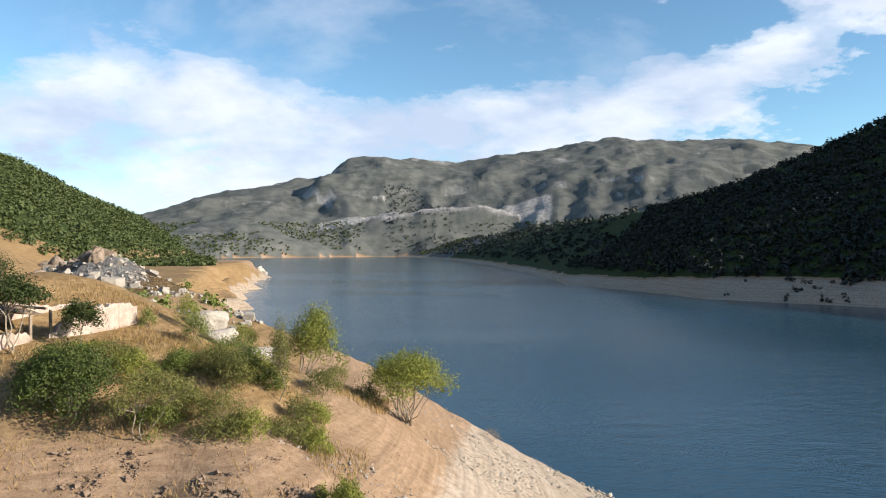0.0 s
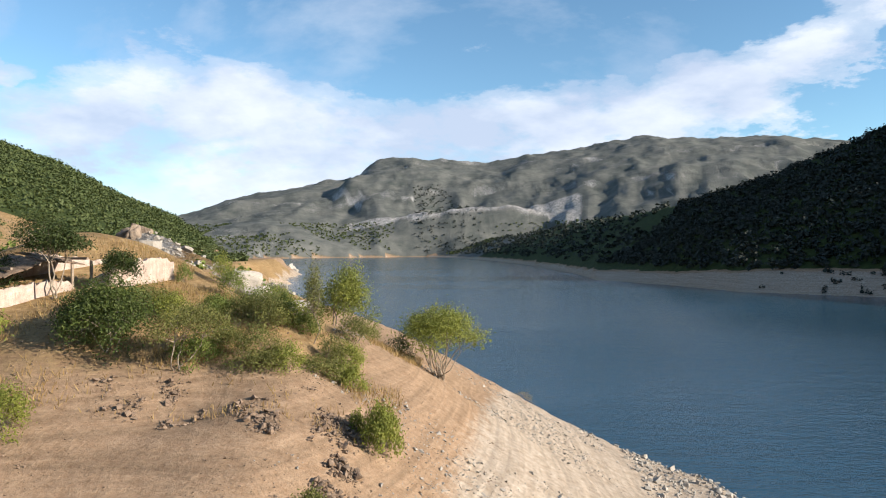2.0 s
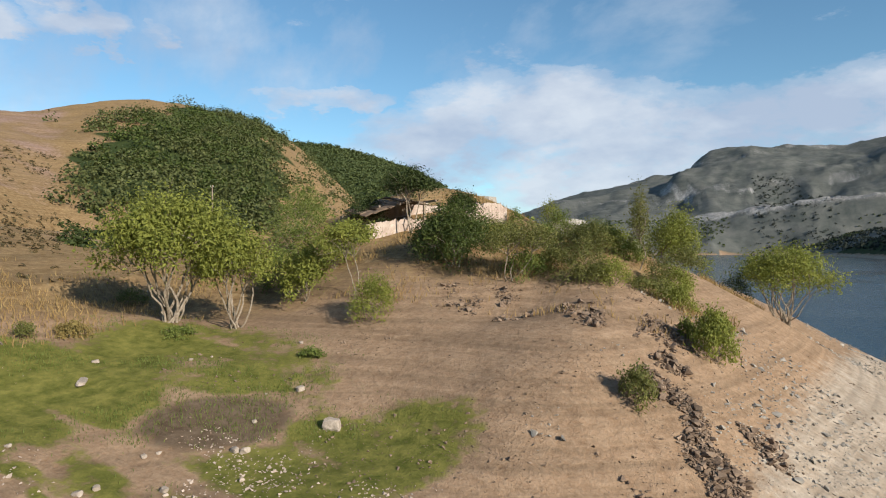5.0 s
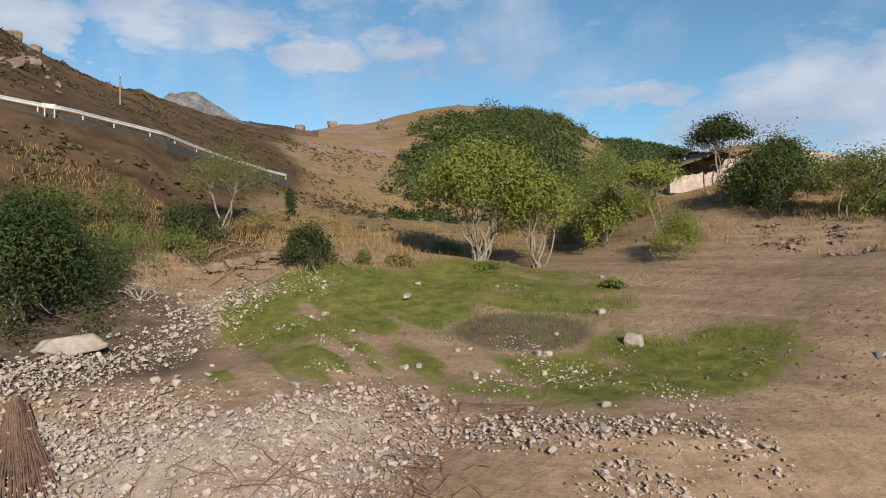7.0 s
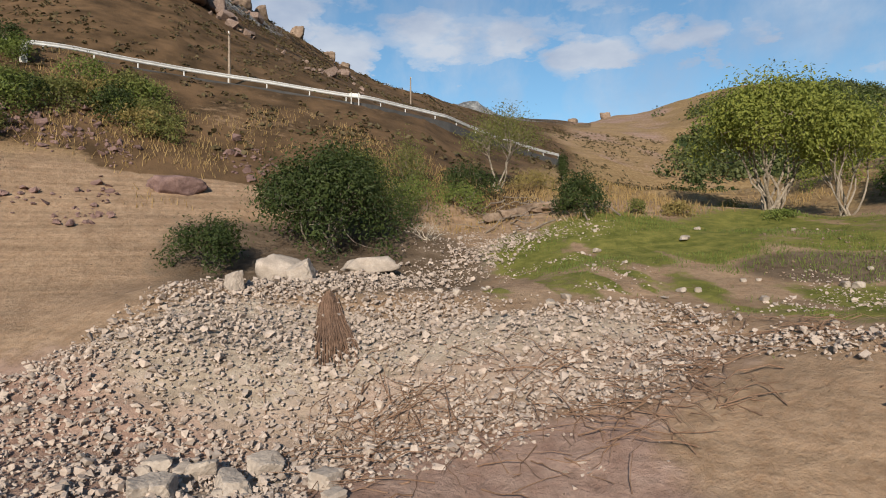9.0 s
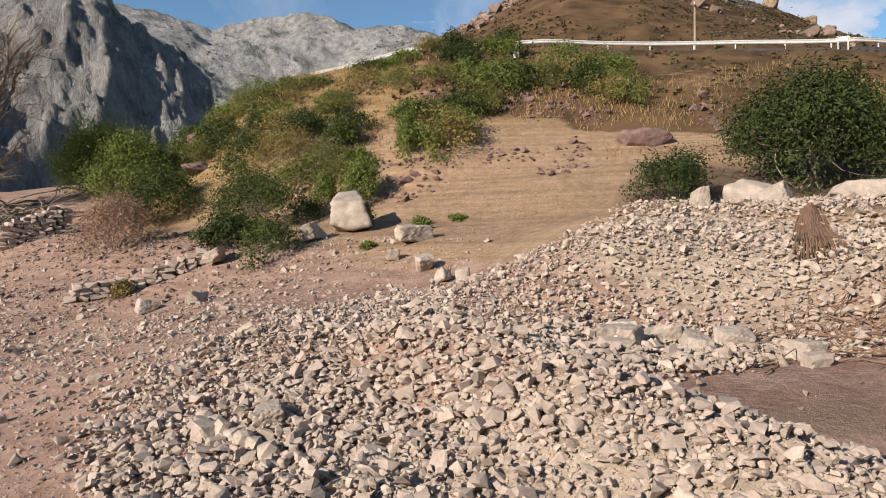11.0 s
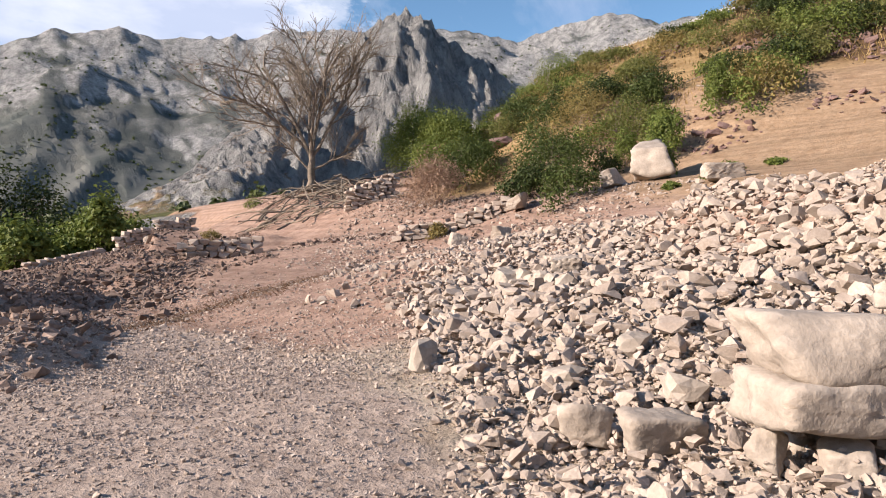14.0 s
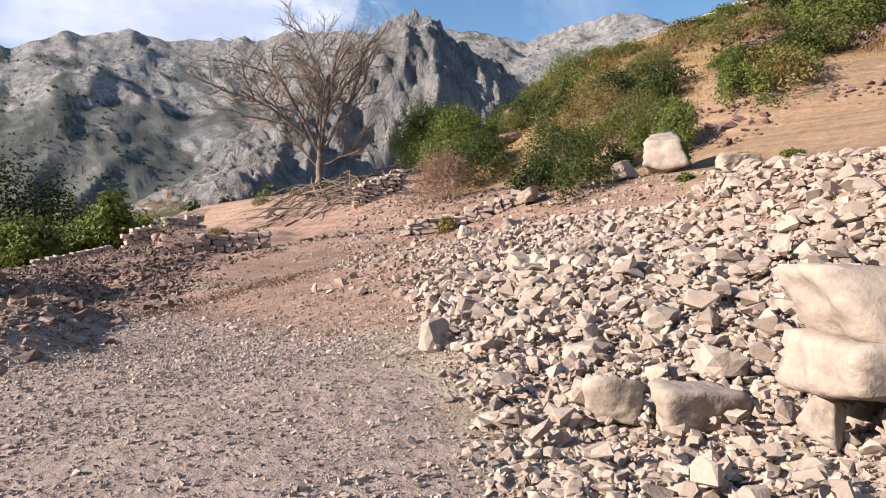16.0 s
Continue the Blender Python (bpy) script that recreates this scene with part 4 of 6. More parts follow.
bush(-4.1, 28.7, 2.1, 2.3, WILLOW_LEAF, "bright green shrub on a stony slope", leaves=2600, upright=0.55, size=0.17)
bush(-5.3, 29.6, 0.9, 1.1, WILLOW_LEAF, "small green shrub on a stony slope", leaves=500, upright=0.5)
bush(-5.7, 22.6, 1.4, 1.4, OLIVE_LEAF, "small olive shrub among stones", leaves=1200, upright=0.45)
woody("tree", -18.6, 33.3, 5.0, 4.2, THICKET_LEAF, "dense dark green thicket tree on the slope", "tree", stems=5, bare=0.04, lobes=14, leaves=5200, size=0.2)
woody("tree", -20.4, 34.6, 3.8, 2.9, THICKET_LEAF, "dense dark green thicket tree on the slope", "tree", stems=4, bare=0.03, lobes=10, leaves=3200, size=0.2)
woody("tree", -14.7, 32.3, 4.8, 3.4, OLIVE_LEAF, "spreading olive-green tree with pale forked trunk", "tree", stems=3, bare=0.28, lobes=12, leaves=3400, size=0.17, lean=(0.6, 0.3))
bush(-11.2, 33.2, 3.2, 2.4, OLIVE_LEAF, "olive shrub in dry grass", leaves=1900)
bush(-9.4, 33.0, 2.2, 1.7, WILLOW_LEAF, "yellow-green shrub in dry grass", leaves=1200)
bush(-12.4, 38.6, 3.0, 2.1, OLIVE_LEAF, "olive shrub in dry grass", leaves=1500)
bush(-13.5, 43.5, 3.6, 2.2, GREEN_LEAF, "green shrub beside pale rocks", leaves=1700)
bush(-17.0, 46.5, 2.6, 2.6, GREEN_LEAF, "green shrub above the lake", leaves=1400)
bush(-19.2, 50.5, 2.2, 3.0, WILLOW_LEAF, "upright yellow-green bush above the lake", leaves=1400, upright=0.4)
bush(-16.0, 54.0, 2.6, 2.6, WILLOW_LEAF, "yellow-green bush above the lake", leaves=1300, upright=0.4)
bush(-8.6, 54.5, 2.4, 1.4, OLIVE_LEAF, "low olive shrub at the edge of the knoll", leaves=800)
woody("dry_bush", 4.2, 57.0, 2.1, 1.3, BROOM_LEAF, "bare reddish-brown bush by the water", "bush", stems=9, bare=0.1, lobes=16, leaves=260, size=0.1, bark=TWIG, thick=0.03)
for bx, by, bw, bt, words in ((-28.5, 30.0, 3.4, 3.0, "bright green bush below the ruin"), (-30.5, 33.5, 4.2, 3.4, "green bush beside the ruin"), (-27.0, 33.0, 3.0, 2.4, "yellow-green bush below the ruin"),
                              (-33.5, 37.0, 4.6, 3.6, "green bush beside the ruin"), (-29.5, 39.5, 3.6, 3.2, "dark green bush behind the ruin"), (-34.0, 30.5, 4.0, 3.0, "yellow-green bush on the field's edge"),
                              (-37.0, 41.0, 5.0, 4.0, "green bush behind the ruin"), (-31.0, 46.0, 4.0, 3.4, "dark green bush behind the ruin")):
    bush(bx, by, bw, bt, WILLOW_LEAF if "yellow" in words else DARK_LEAF if "dark" in words else GREEN_LEAF, words, leaves=2000, size=0.19)
# shrubs that close the slope between the ruin and the bare soil
_r = np.random.default_rng(93)
for i in range(22):
    bx = _r.uniform(-22, -7)
    by = 32.2 + 0.12 * (bx + 22) + _r.uniform(-0.8, 7.5)
    leaf, words = ((OLIVE_LEAF, "olive shrub in dry grass on the knoll"), (WILLOW_LEAF, "yellow-green shrub in dry grass on the knoll"), (GREEN_LEAF, "green shrub in dry grass on the knoll"),
                   (DARK_LEAF, "dark green shrub in dry grass on the knoll"))[int(_r.choice(4, p=[0.35, 0.2, 0.25, 0.2]))]
    bush(bx, by, _r.uniform(1.6, 3.4), _r.uniform(1.1, 2.3), leaf, words, leaves=1300, size=0.17, group="shrubs on the knoll", twigs=False)
# round the ruin
woody("tree", -25.8, 40.0, 4.0, 4.8, DARK_LEAF, "dark tree with a flat crown and pale trunks by the ruin", "tree", stems=3, bare=0.5, lobes=10, leaves=3000, size=0.2, slim=0.6)
woody("tree", -22.9, 42.2, 2.6, 3.2, DARK_LEAF, "dark spiky-leaved small tree by the ruin", "tree", stems=2, bare=0.15, lobes=8, leaves=1500, size=0.3, slim=0.3)
bush(-21.2, 48.0, 1.4, 1.6, GREEN_LEAF, "green shrub at the end of the ruin", leaves=600)
# the meadow's edge
willow(-28.0, 21.6, 7.4, 6.6, "large multi-stemmed yellow-green willow by the meadow", stems=14, bare=0.26, lobes=20, leaves=11000, size=0.25, thick=0.042, group="willows")
willow(-25.6, 23.4, 4.6, 5.4, "multi-stemmed olive willow by the meadow", stems=8, bare=0.24, lobes=11, leaves=4600, thick=0.042, group="willows")
willow(-25.0, 27.8, 3.0, 3.6, "small olive willow with thin stems", stems=4, lobes=9, leaves=2600, group="willows")
willow(-22.0, 28.0, 3.6, 4.4, "small willow with a bare crooked trunk", stems=2, bare=0.55, lobes=9, leaves=1700, group="willows")
bush(-19.1, 26.0, 2.5, 2.5, WILLOW_LEAF, "yellow-green shrub on bare ground", leaves=2400, upright=0.3)
bush(-19.3, 21.8, 1.2, 0.5, GREEN_LEAF, "low green clump at the meadow's edge", leaves=450)
bush(-29.6, 12.6, 2.8, 2.1, DARK_LEAF, "dense dark green bush by the meadow", leaves=3000, size=0.17)
bush(-28.6, 17.0, 1.7, 0.8, BROOM_LEAF, "low yellowish shrub at the meadow's edge", leaves=800)
bush(-29.0, 15.2, 1.0, 0.9, OLIVE_LEAF, "small dry shrub at the meadow's edge", leaves=400)
bush(-26.2, 20.6, 1.8, 0.5, GREEN_LEAF, "low green growth at a willow's foot", leaves=600)
woody("conifer", -41.6, 16.6, 1.3, 2.2, DARK_LEAF, "small dark conifer on the dry field", "conifer", stems=1, bare=0.03, lobes=9, leaves=1200, narrow=0.4, thick=0.03)
bush(-36.5, 12.6, 3.4, 1.5, BROOM_LEAF, "low dry brown shrub on the field", leaves=1200)
bush(-36.0, 25.0, 2.2, 1.2, OLIVE_LEAF, "low olive shrub on the field", leaves=700)
# the slope under the road
woody("tree", -27.4, 0.9, 6.4, 4.9, DARK_LEAF, "large dense dark green tree-sized bush on bare soil", "bush", stems=6, bare=0.0, lobes=24, leaves=11000, size=0.2, bark=DEAD_BARK, thick=0.035)
bush(-24.3, -3.3, 3.3, 2.3, DARK_LEAF, "round green bush on bare soil behind the rubble", leaves=3200, size=0.15)
woody("tree", -37.6, 11.2, 5.6, 5.2, OLIVE_LEAF, "thin-leaved olive tree with bent grey trunk", "tree", stems=3, bare=0.22, lobes=13, leaves=3600, size=0.16)
bush(-33.0, 7.8, 3.0, 1.9, GREEN_LEAF, "green bush below the bank", leaves=1200)
bush(-31.6, 5.0, 4.0, 2.8, GREEN_LEAF, "green bush on the slope beside olive scrub", leaves=1600)
bush(-35.6, 5.4, 2.6, 3.3, OLIVE_LEAF, "tall olive bush on the slope", leaves=1700)
bush(-30.2, 3.6, 3.8, 3.2, THICKET_LEAF, "green bush on the slope", leaves=1500)
bush(-31.2, -0.6, 4.2, 2.6, DARK_LEAF, "dark green bush on the brown slope", leaves=2200, size=0.19)
bush(-33.6, 1.8, 4.4, 2.9, THICKET_LEAF, "dense green bush on the brown slope", leaves=2200, size=0.19)
bush(-34.8, 8.6, 3.6, 2.4, DARK_LEAF, "dark green bush below the bank", leaves=1700, size=0.19)
bush(-36.6, 3.0, 3.4, 2.0, OLIVE_LEAF, "olive bush on the brown slope", leaves=1400, size=0.18)
# above the rubble
bush(-28.3, -16.0, 1.3, 2.7, GREEN_LEAF, "upright green bush on the bare slope", leaves=1900, upright=0.35)
bush(-25.0, -16.6, 2.1, 2.4, GREEN_LEAF, "leafy green bush behind a boulder", leaves=1900, upright=0.5, size=0.18)
bush(-21.9, -14.2, 0.8, 1.2, GREEN_LEAF, "small green bush against a boulder", leaves=600, upright=0.3)
bush(-23.3, -18.2, 1.4, 1.3, DARK_LEAF, "dark green bush behind boulders", leaves=900)
bush(-21.8, -19.8, 4.4, 3.0, THICKET_LEAF, "spreading green bush with bare lower stems", leaves=3400, bare=0.08)
bush(-17.9, -15.6, 2.5, 1.8, THICKET_LEAF, "olive-green bush by a pale boulder", leaves=1700)
bush(-26.0, -32.6, 4.6, 4.2, GREEN_LEAF, "bright green bush on red soil", leaves=9500, size=0.2, upright=0.3)
bush(-27.0, -37.2, 5.6, 5.2, GREEN_LEAF, "tall green bush behind the bare tree", leaves=9500, size=0.2, upright=0.3)
bush(-24.0, -28.2, 4.6, 3.2, THICKET_LEAF, "green bush on red soil", leaves=5200, size=0.18)
bush(-26.2, -22.2, 4.2, 2.8, BROOM_LEAF, "yellow-green broom bush on the slope", leaves=3000, upright=0.3)
bush(-24.7, -18.2, 1.3, 2.0, GREEN_LEAF, "green bush beside a tall block", leaves=1500)
bush(-28.6, -30.4, 2.6, 1.8, OLIVE_LEAF, "olive shrub on the slope", leaves=1200)
bush(-28.2, -26.2, 3.0, 1.6, BROOM_LEAF, "dry broom bush on the slope", leaves=1300)
bush(-30.4, -24.0, 3.0, 1.6, OLIVE_LEAF, "olive shrub on the slope", leaves=1300)
bush(-33.6, -30.6, 4.2, 3.0, GREEN_LEAF, "green bush on the hill's shoulder", leaves=2200)
bush(-33.4, -23.7, 2.8, 1.6, OLIVE_LEAF, "olive shrub on golden grass", leaves=1200)
bush(-31.0, -28.0, 2.6, 1.5, DARK_LEAF, "dark shrub on the slope", leaves=1200)
bush(-25.8, -19.0, 3.4, 3.0, OLIVE_LEAF, "olive broom bush behind straw-coloured scrub", leaves=2000)
bush(-15.3, -19.4, 0.9, 0.6, BROOM_LEAF, "small yellowish tuft by a broken wall", leaves=420, upright=0.5)
bush(-13.4, -38.0, 1.3, 0.7, BROOM_LEAF, "small yellow-green tuft on red soil", leaves=420)
bush(-19.5, -47.0, 2.0, 1.1, GREEN_LEAF, "green bush behind the ruined wall", leaves=700)
woody("dry_bush", -19.0, -24.6, 3.2, 2.8, DEAD_LEAF, "leafless reddish-brown thicket bush", "bush", stems=18, bare=0.05, lobes=34, leaves=1900, size=0.17, bark=TWIG, thick=0.03)
woody("dry_bush", -20.4, -26.8, 2.6, 2.1, DEAD_LEAF, "leafless reddish-brown thicket bush", "bush", stems=10, bare=0.05, lobes=20, leaves=1000, size=0.16, bark=TWIG, thick=0.022)
for bx, by, bw, bt in ((-20.2, -11.4, 0.9, 0.3), (-21.6, -11.6, 0.8, 0.4), (-22.6, -12.2, 1.0, 0.45), (-23.4, -11.0, 0.9, 0.3), (-19.0, -12.2, 0.6, 0.3)):
    bush(bx, by, bw, bt, GREEN_LEAF, "low green clump on bare sandy soil", leaves=300, lobes=5, stems=2)

for bx, by, bw, bt, words in ((-30.0, -20.6, 3.4, 1.9, "dark green scrub above sandy soil"), (-31.2, -17.0, 3.0, 1.6, "dark green scrub above sandy soil"), (-33.4, -15.4, 2.8, 1.4, "green scrub above sandy soil")):
    bush(bx, by, bw, bt, DARK_LEAF if "dark" in words else GREEN_LEAF, words, leaves=1500, size=0.18, twigs=False)

for bx, by, bw, bt, words in ((-19.2, -18.6, 2.6, 1.5, "dark green bush among boulders"), (-24.4, -22.6, 3.6, 2.2, "dark green bush on the brown slope"), (-26.6, -25.0, 3.4, 2.4, "dense green bush on the brown slope"),
                              (-29.0, -23.2, 3.4, 1.8, "dark green bush on the brown slope"), (-30.6, -31.0, 3.4, 2.2, "dense green bush on the brown slope"), (-28.4, -20.0, 2.4, 1.8, "dense green bush on the brown slope")):
    bush(bx, by, bw, bt, DARK_LEAF if "dark" in words else THICKET_LEAF, words, leaves=2000, size=0.19, twigs=False)

# the brow of the road hill: a thicket of broom and oak scrub
_r = np.random.default_rng(77)
for i in range(102):
    b = _r.uniform(101, 139) if i < 84 else _r.uniform(112, 129)
    rr = (_r.uniform(36 if b < 130 else 41, 50) if b > 107 else _r.uniform(39, 45)) if i < 84 else _r.uniform(32, 38)
    bx, by = -rr * math.sin(radians(b)), rr * math.cos(radians(b))
    if b > 117 and _r.uniform() < (0.8 if rr < 42 else 0.35):
        continue
    leaf, words = ((GREEN_LEAF, "green scrub bush on the dry hillside"), (OLIVE_LEAF, "olive scrub bush on the dry hillside"), (BROOM_LEAF, "yellowish broom bush on the dry hillside"),
                   (DARK_LEAF, "dark green scrub bush on the dry hillside"))[int(_r.choice(4, p=[0.3, 0.25, 0.15, 0.3] if b < 116 else [0.2, 0.45, 0.3, 0.05]))]
    bush(bx, by, _r.uniform(2.2, 4.2), _r.uniform(1.2, 2.4) * (1 if b < 116 else 0.7), leaf, words, leaves=1500, size=0.21, group="scrub on the hillside", twigs=False)


def dead_tree(x, y, tall):
    """A leafless tree: limbs that fork four times."""
    rng = np.random.default_rng(41)
    base = thing("bare_tree", x, y, ground_at(x, y) - 0.1, "large leafless grey-brown tree on a red stony mound", "tree")

    def grow(start, way, length, radius, level, pieces):
        n = 6 if level < 2 else 4
        p, d = [np.array(start)], np.array(way) / np.linalg.norm(way)
        for i in range(n):
            d = d + rng.normal(size=3) * (0.10 if level < 2 else 0.16) + np.array([0, 0, 0.05 if level < 3 else 0.03])
            d /= np.linalg.norm(d)
            p.append(p[-1] + d * length / n)
        p = np.array(p)
        pieces.append(tube(p, np.linspace(radius, radius * (0.55 if level < 4 else 0.4), n + 1), (7, 6, 4, 3, 3)[level]))
        if level == 4:
            return
        for i in range((0, 7, 7, 6)[level] if level else 0):
            k = rng.uniform(0.25, 1.0)
            at = p[min(int(k * n), n - 1)] + (p[min(int(k * n) + 1, n)] - p[min(int(k * n), n - 1)]) * (k * n % 1)
            side = np.cross(d, rng.normal(size=3))
            side /= np.linalg.norm(side)
            grow(at, d * 0.75 + side * rng.uniform(0.45, 0.9) + np.array([0, 0, 0.12]), length * rng.uniform(0.42, 0.68), max(radius * rng.uniform(0.42, 0.6), 0.011), level + 1, pieces)

    stem = []
    trunk_top = np.array([-0.1, 0.1, tall * 0.27])
    stem.append(tube(bent(rng, (0, 0, -0.2), trunk_top, 7, 0.04), np.linspace(0.30, 0.19, 7), 9))
    v, f = joined(stem)
    part_of("trunk", v, f, DEAD_BARK, base, shade=True)
    # limbs spread in the plane across the slope and out of it; the longest leans to the east
    ways = ((0.75, -0.55, 1.0, 0.64), (0.32, -0.15, 1.0, 0.66), (-0.08, 0.1, 1.0, 0.68), (-0.36, 0.2, 1.0, 0.6), (0.15, 0.42, 1.0, 0.54), (-0.15, -0.5, 1.0, 0.54), (0.5, -0.4, 0.5, 0.34), (-0.6, 0.5, 0.5, 0.3))
    for i, (wx, wy, wz, ln) in enumerate(ways):
        pieces = []
        low = i >= 6
        start = trunk_top * (0.55 if low else rng.uniform(0.85, 1.0))
        grow(start, np.array((wx, wy, wz)), tall * ln, 0.13 if not low else 0.08, 1, pieces)
        v, f = joined(pieces)
        part_of("limb", v, f, DEAD_BARK, base)
    return base


dead_tree(-20.2, -39.6, 9.6)


# ---- woods and scrub too many to count ----
def wood(name, label, mat, bearings, ranges, count, cards, tall, size, seed, keep=None, low=5.0):
    rng = np.random.default_rng(seed)
    b = np.radians(rng.uniform(*bearings, count))
    r = np.sqrt(rng.uniform(ranges[0] ** 2, ranges[1] ** 2, count))
    x, y = -r * np.sin(b), r * np.cos(b)
    z = height(x, y)
    ok = z > low
    if keep is not None:
        ok &= keep(x, y, z, r, np.degrees(b), rng)
    x, y, z, r = x[ok], y[ok], z[ok], r[ok]
    n = len(x)
    scale = rng.uniform(0.6, 1.25, n) * tall
    d = rng.normal(size=(n, cards, 3))
    d /= np.linalg.norm(d, axis=2)[:, :, None]
    d *= rng.uniform(0.45, 1.0, (n, cards, 1)) * np.array([0.46, 0.46, 0.5])
    d[:, :, 2] = np.abs(d[:, :, 2] + 0.12) + 0.06
    p = np.stack([x, y, z - 0.3], -1)[:, None] + d * scale[:, None, None]
    v, f = leaf_cards(p.reshape(-1, 3), size, rng, 0, 0.8, (d * (1, 1, 0.9) * 2.0).reshape(-1, 3))
    ob = new(name, mesh_of(name, v, f, mat))
    return tagged(ob, label, "woodland", kind="stuff")


wood("woodland", "dark round oaks in the hill's woods", THICKET_LEAF, (40, 60), (125, 290), 700, 70, 6.0, 0.66, 11,
     lambda x, y, z, r, b, rng: (b < np.interp(z, (23, 37, 50, 68), (59.5, 57, 54, 50))) & (r < along(b, UPPER, 1) + 4) & (z > 14) & (b > 45) & (rough(x, y, 25, 3, 202) > 0.0))
wood("woodland", "dense green woods on a rounded hill", HILL_LEAF, (36, 62), (120, 300), 2500, 48, 5.4, 0.66, 1,
     lambda x, y, z, r, b, rng: (rough(x, y, 14, 3, 203) > -0.22) & (rough(x, y, 40, 3, 200) * 5 + rng.normal(0, 1.2, len(x)) + b < np.interp(z, (23, 37, 50, 68), (60.5, 59, 55.5, 51.5))) & (r < along(b, UPPER, 1) + 8) & (z > 14) & ((b > 44 + 5 * rough(x, y, 30, 3, 201)) | (rng.uniform(size=len(x)) < 0.22)))
wood("woodland", "dense green woods on a far slope", FOREST_LEAF, (19, 46), (360, 720), 6400, 12, 6.4, 1.8, 2, lambda x, y, z, r, b, rng: (r > 430) | (rough(x, y, 60, 3, 215) > -0.25))
wood("woodland", "dark shaded woods above the far shore", SHADED_FAR_LEAF, (-38, -9), (285, 470), 4600, 18, 5.6, 1.6, 3, lambda x, y, z, r, b, rng: (z > 6.5) | (rng.uniform(size=len(z)) < 0.05))
wood("woodland", "dark shaded woods above the far shore", SHADED_FAR_LEAF, (-16, 5), (450, 2300), 5500, 9, 9.0, 3.6, 4, lambda x, y, z, r, b, rng: (r < along(b, SHADY, 1) + 20) & (z > 6))
wood("woodland", "dark bushes on the bare far bank", SHADED_FAR_LEAF, (-38, -12), (280, 330), 420, 16, 2.6, 0.9, 31, lambda x, y, z, r, b, rng: (z < 9) & (rough(x, y, 14, 2, 216) > 0.1), -1.4)
wood("woodland", "scattered scrub on the far slopes", FOREST_LEAF, (-12, 24), (1600, 2200), 6500, 7, 7.0, 4.2, 5, lambda x, y, z, r, b, rng: (z < 95) & (rough(x, y, 160, 3, 210) > -0.1))
wood("hill_scrub", "low dark heather clumps on the dry hillside", HEATH_LEAF, (60, 132), (38, 160), 8500, 10, 1.0, 0.36, 6, lambda x, y, z, r, b, rng: (rough(x, y, 9, 3, 220) > -0.15) & ((r < 50) | (r > 60)))
wood("hill_scrub", "green scrub at the foot of the hills", DARK_LEAF, (38, 60), (60, 125), 240, 50, 2.4, 0.45, 7, lambda x, y, z, r, b, rng: rough(x, y, 20, 3, 230) > 0.1)
wood("hill_scrub", "olive scrub above the pale shore", GREEN_LEAF, (18, 46), (60, 170), 700, 40, 2.4, 0.45, 17, lambda x, y, z, r, b, rng: rough(x, y, 14, 3, 231) > -0.05)
wood("hill_scrub", "green scrub under the crag", FOREST_LEAF, (136, 180), (90, 420), 1500, 24, 3.2, 0.9, 8, lambda x, y, z, r, b, rng: (rough(x, y, 50, 3, 240) > 0.05) & (z < 26))
wood("hill_scrub", "scrub among the rocks of the southern range", FOREST_LEAF, (118, 182), (450, 1100), 1600, 8, 4.6, 2.6, 9, lambda x, y, z, r, b, rng: rough(x, y, 110, 3, 250) > 0.0)

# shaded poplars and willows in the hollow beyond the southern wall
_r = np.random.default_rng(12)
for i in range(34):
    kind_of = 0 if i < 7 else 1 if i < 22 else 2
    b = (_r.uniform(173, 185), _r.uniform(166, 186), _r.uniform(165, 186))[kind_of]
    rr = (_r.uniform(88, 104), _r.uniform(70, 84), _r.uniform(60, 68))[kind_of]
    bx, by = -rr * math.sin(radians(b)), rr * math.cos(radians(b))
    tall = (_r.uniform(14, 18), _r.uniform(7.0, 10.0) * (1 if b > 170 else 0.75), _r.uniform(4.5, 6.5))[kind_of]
    # the taller trees' shade is put into their dark leaf colour
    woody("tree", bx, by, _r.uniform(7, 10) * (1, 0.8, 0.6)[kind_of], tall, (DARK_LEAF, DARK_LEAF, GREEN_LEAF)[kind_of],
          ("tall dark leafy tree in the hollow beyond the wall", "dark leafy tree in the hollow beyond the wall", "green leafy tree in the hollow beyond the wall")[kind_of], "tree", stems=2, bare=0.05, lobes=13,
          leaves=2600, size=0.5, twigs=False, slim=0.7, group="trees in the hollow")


def blades(name, label, mat, area, count, tall, seed, weight, lying_flat=False):
    """Loose grass: thin upright blades, in one mesh."""
    rng = np.random.default_rng(seed)
    x, y = rng.uniform(area[0], area[1], count), rng.uniform(area[2], area[3], count)
    ok = rng.uniform(size=count) < weight(x, y)
    x, y = x[ok], y[ok]
    n = len(x)
    z = height(x, y)
    h = tall * rng.uniform(0.5, 1.4, n)
    a = rng.uniform(0, 6.28, n)
    w = 0.05 * tall + 0.012
    side = np.stack([np.cos(a) * w, np.sin(a) * w, np.zeros(n)], -1)
    foot = np.stack([x, y, z - 0.02], -1)
    spread, rise = (0.8, 0.12) if lying_flat else (0.35, 1.0)
    tip = foot + np.stack([rng.normal(0, spread, n) * h, rng.normal(0, spread, n) * h, h * rise + (0.05 if lying_flat else 0.02)], -1)
    v = np.stack([foot - side, foot + side, tip], 1).reshape(-1, 3)
    ob = new(name, mesh_of(name, v, np.arange(n * 3).reshape(-1, 3), mat))
    return tagged(ob, label, "grass", kind="stuff")


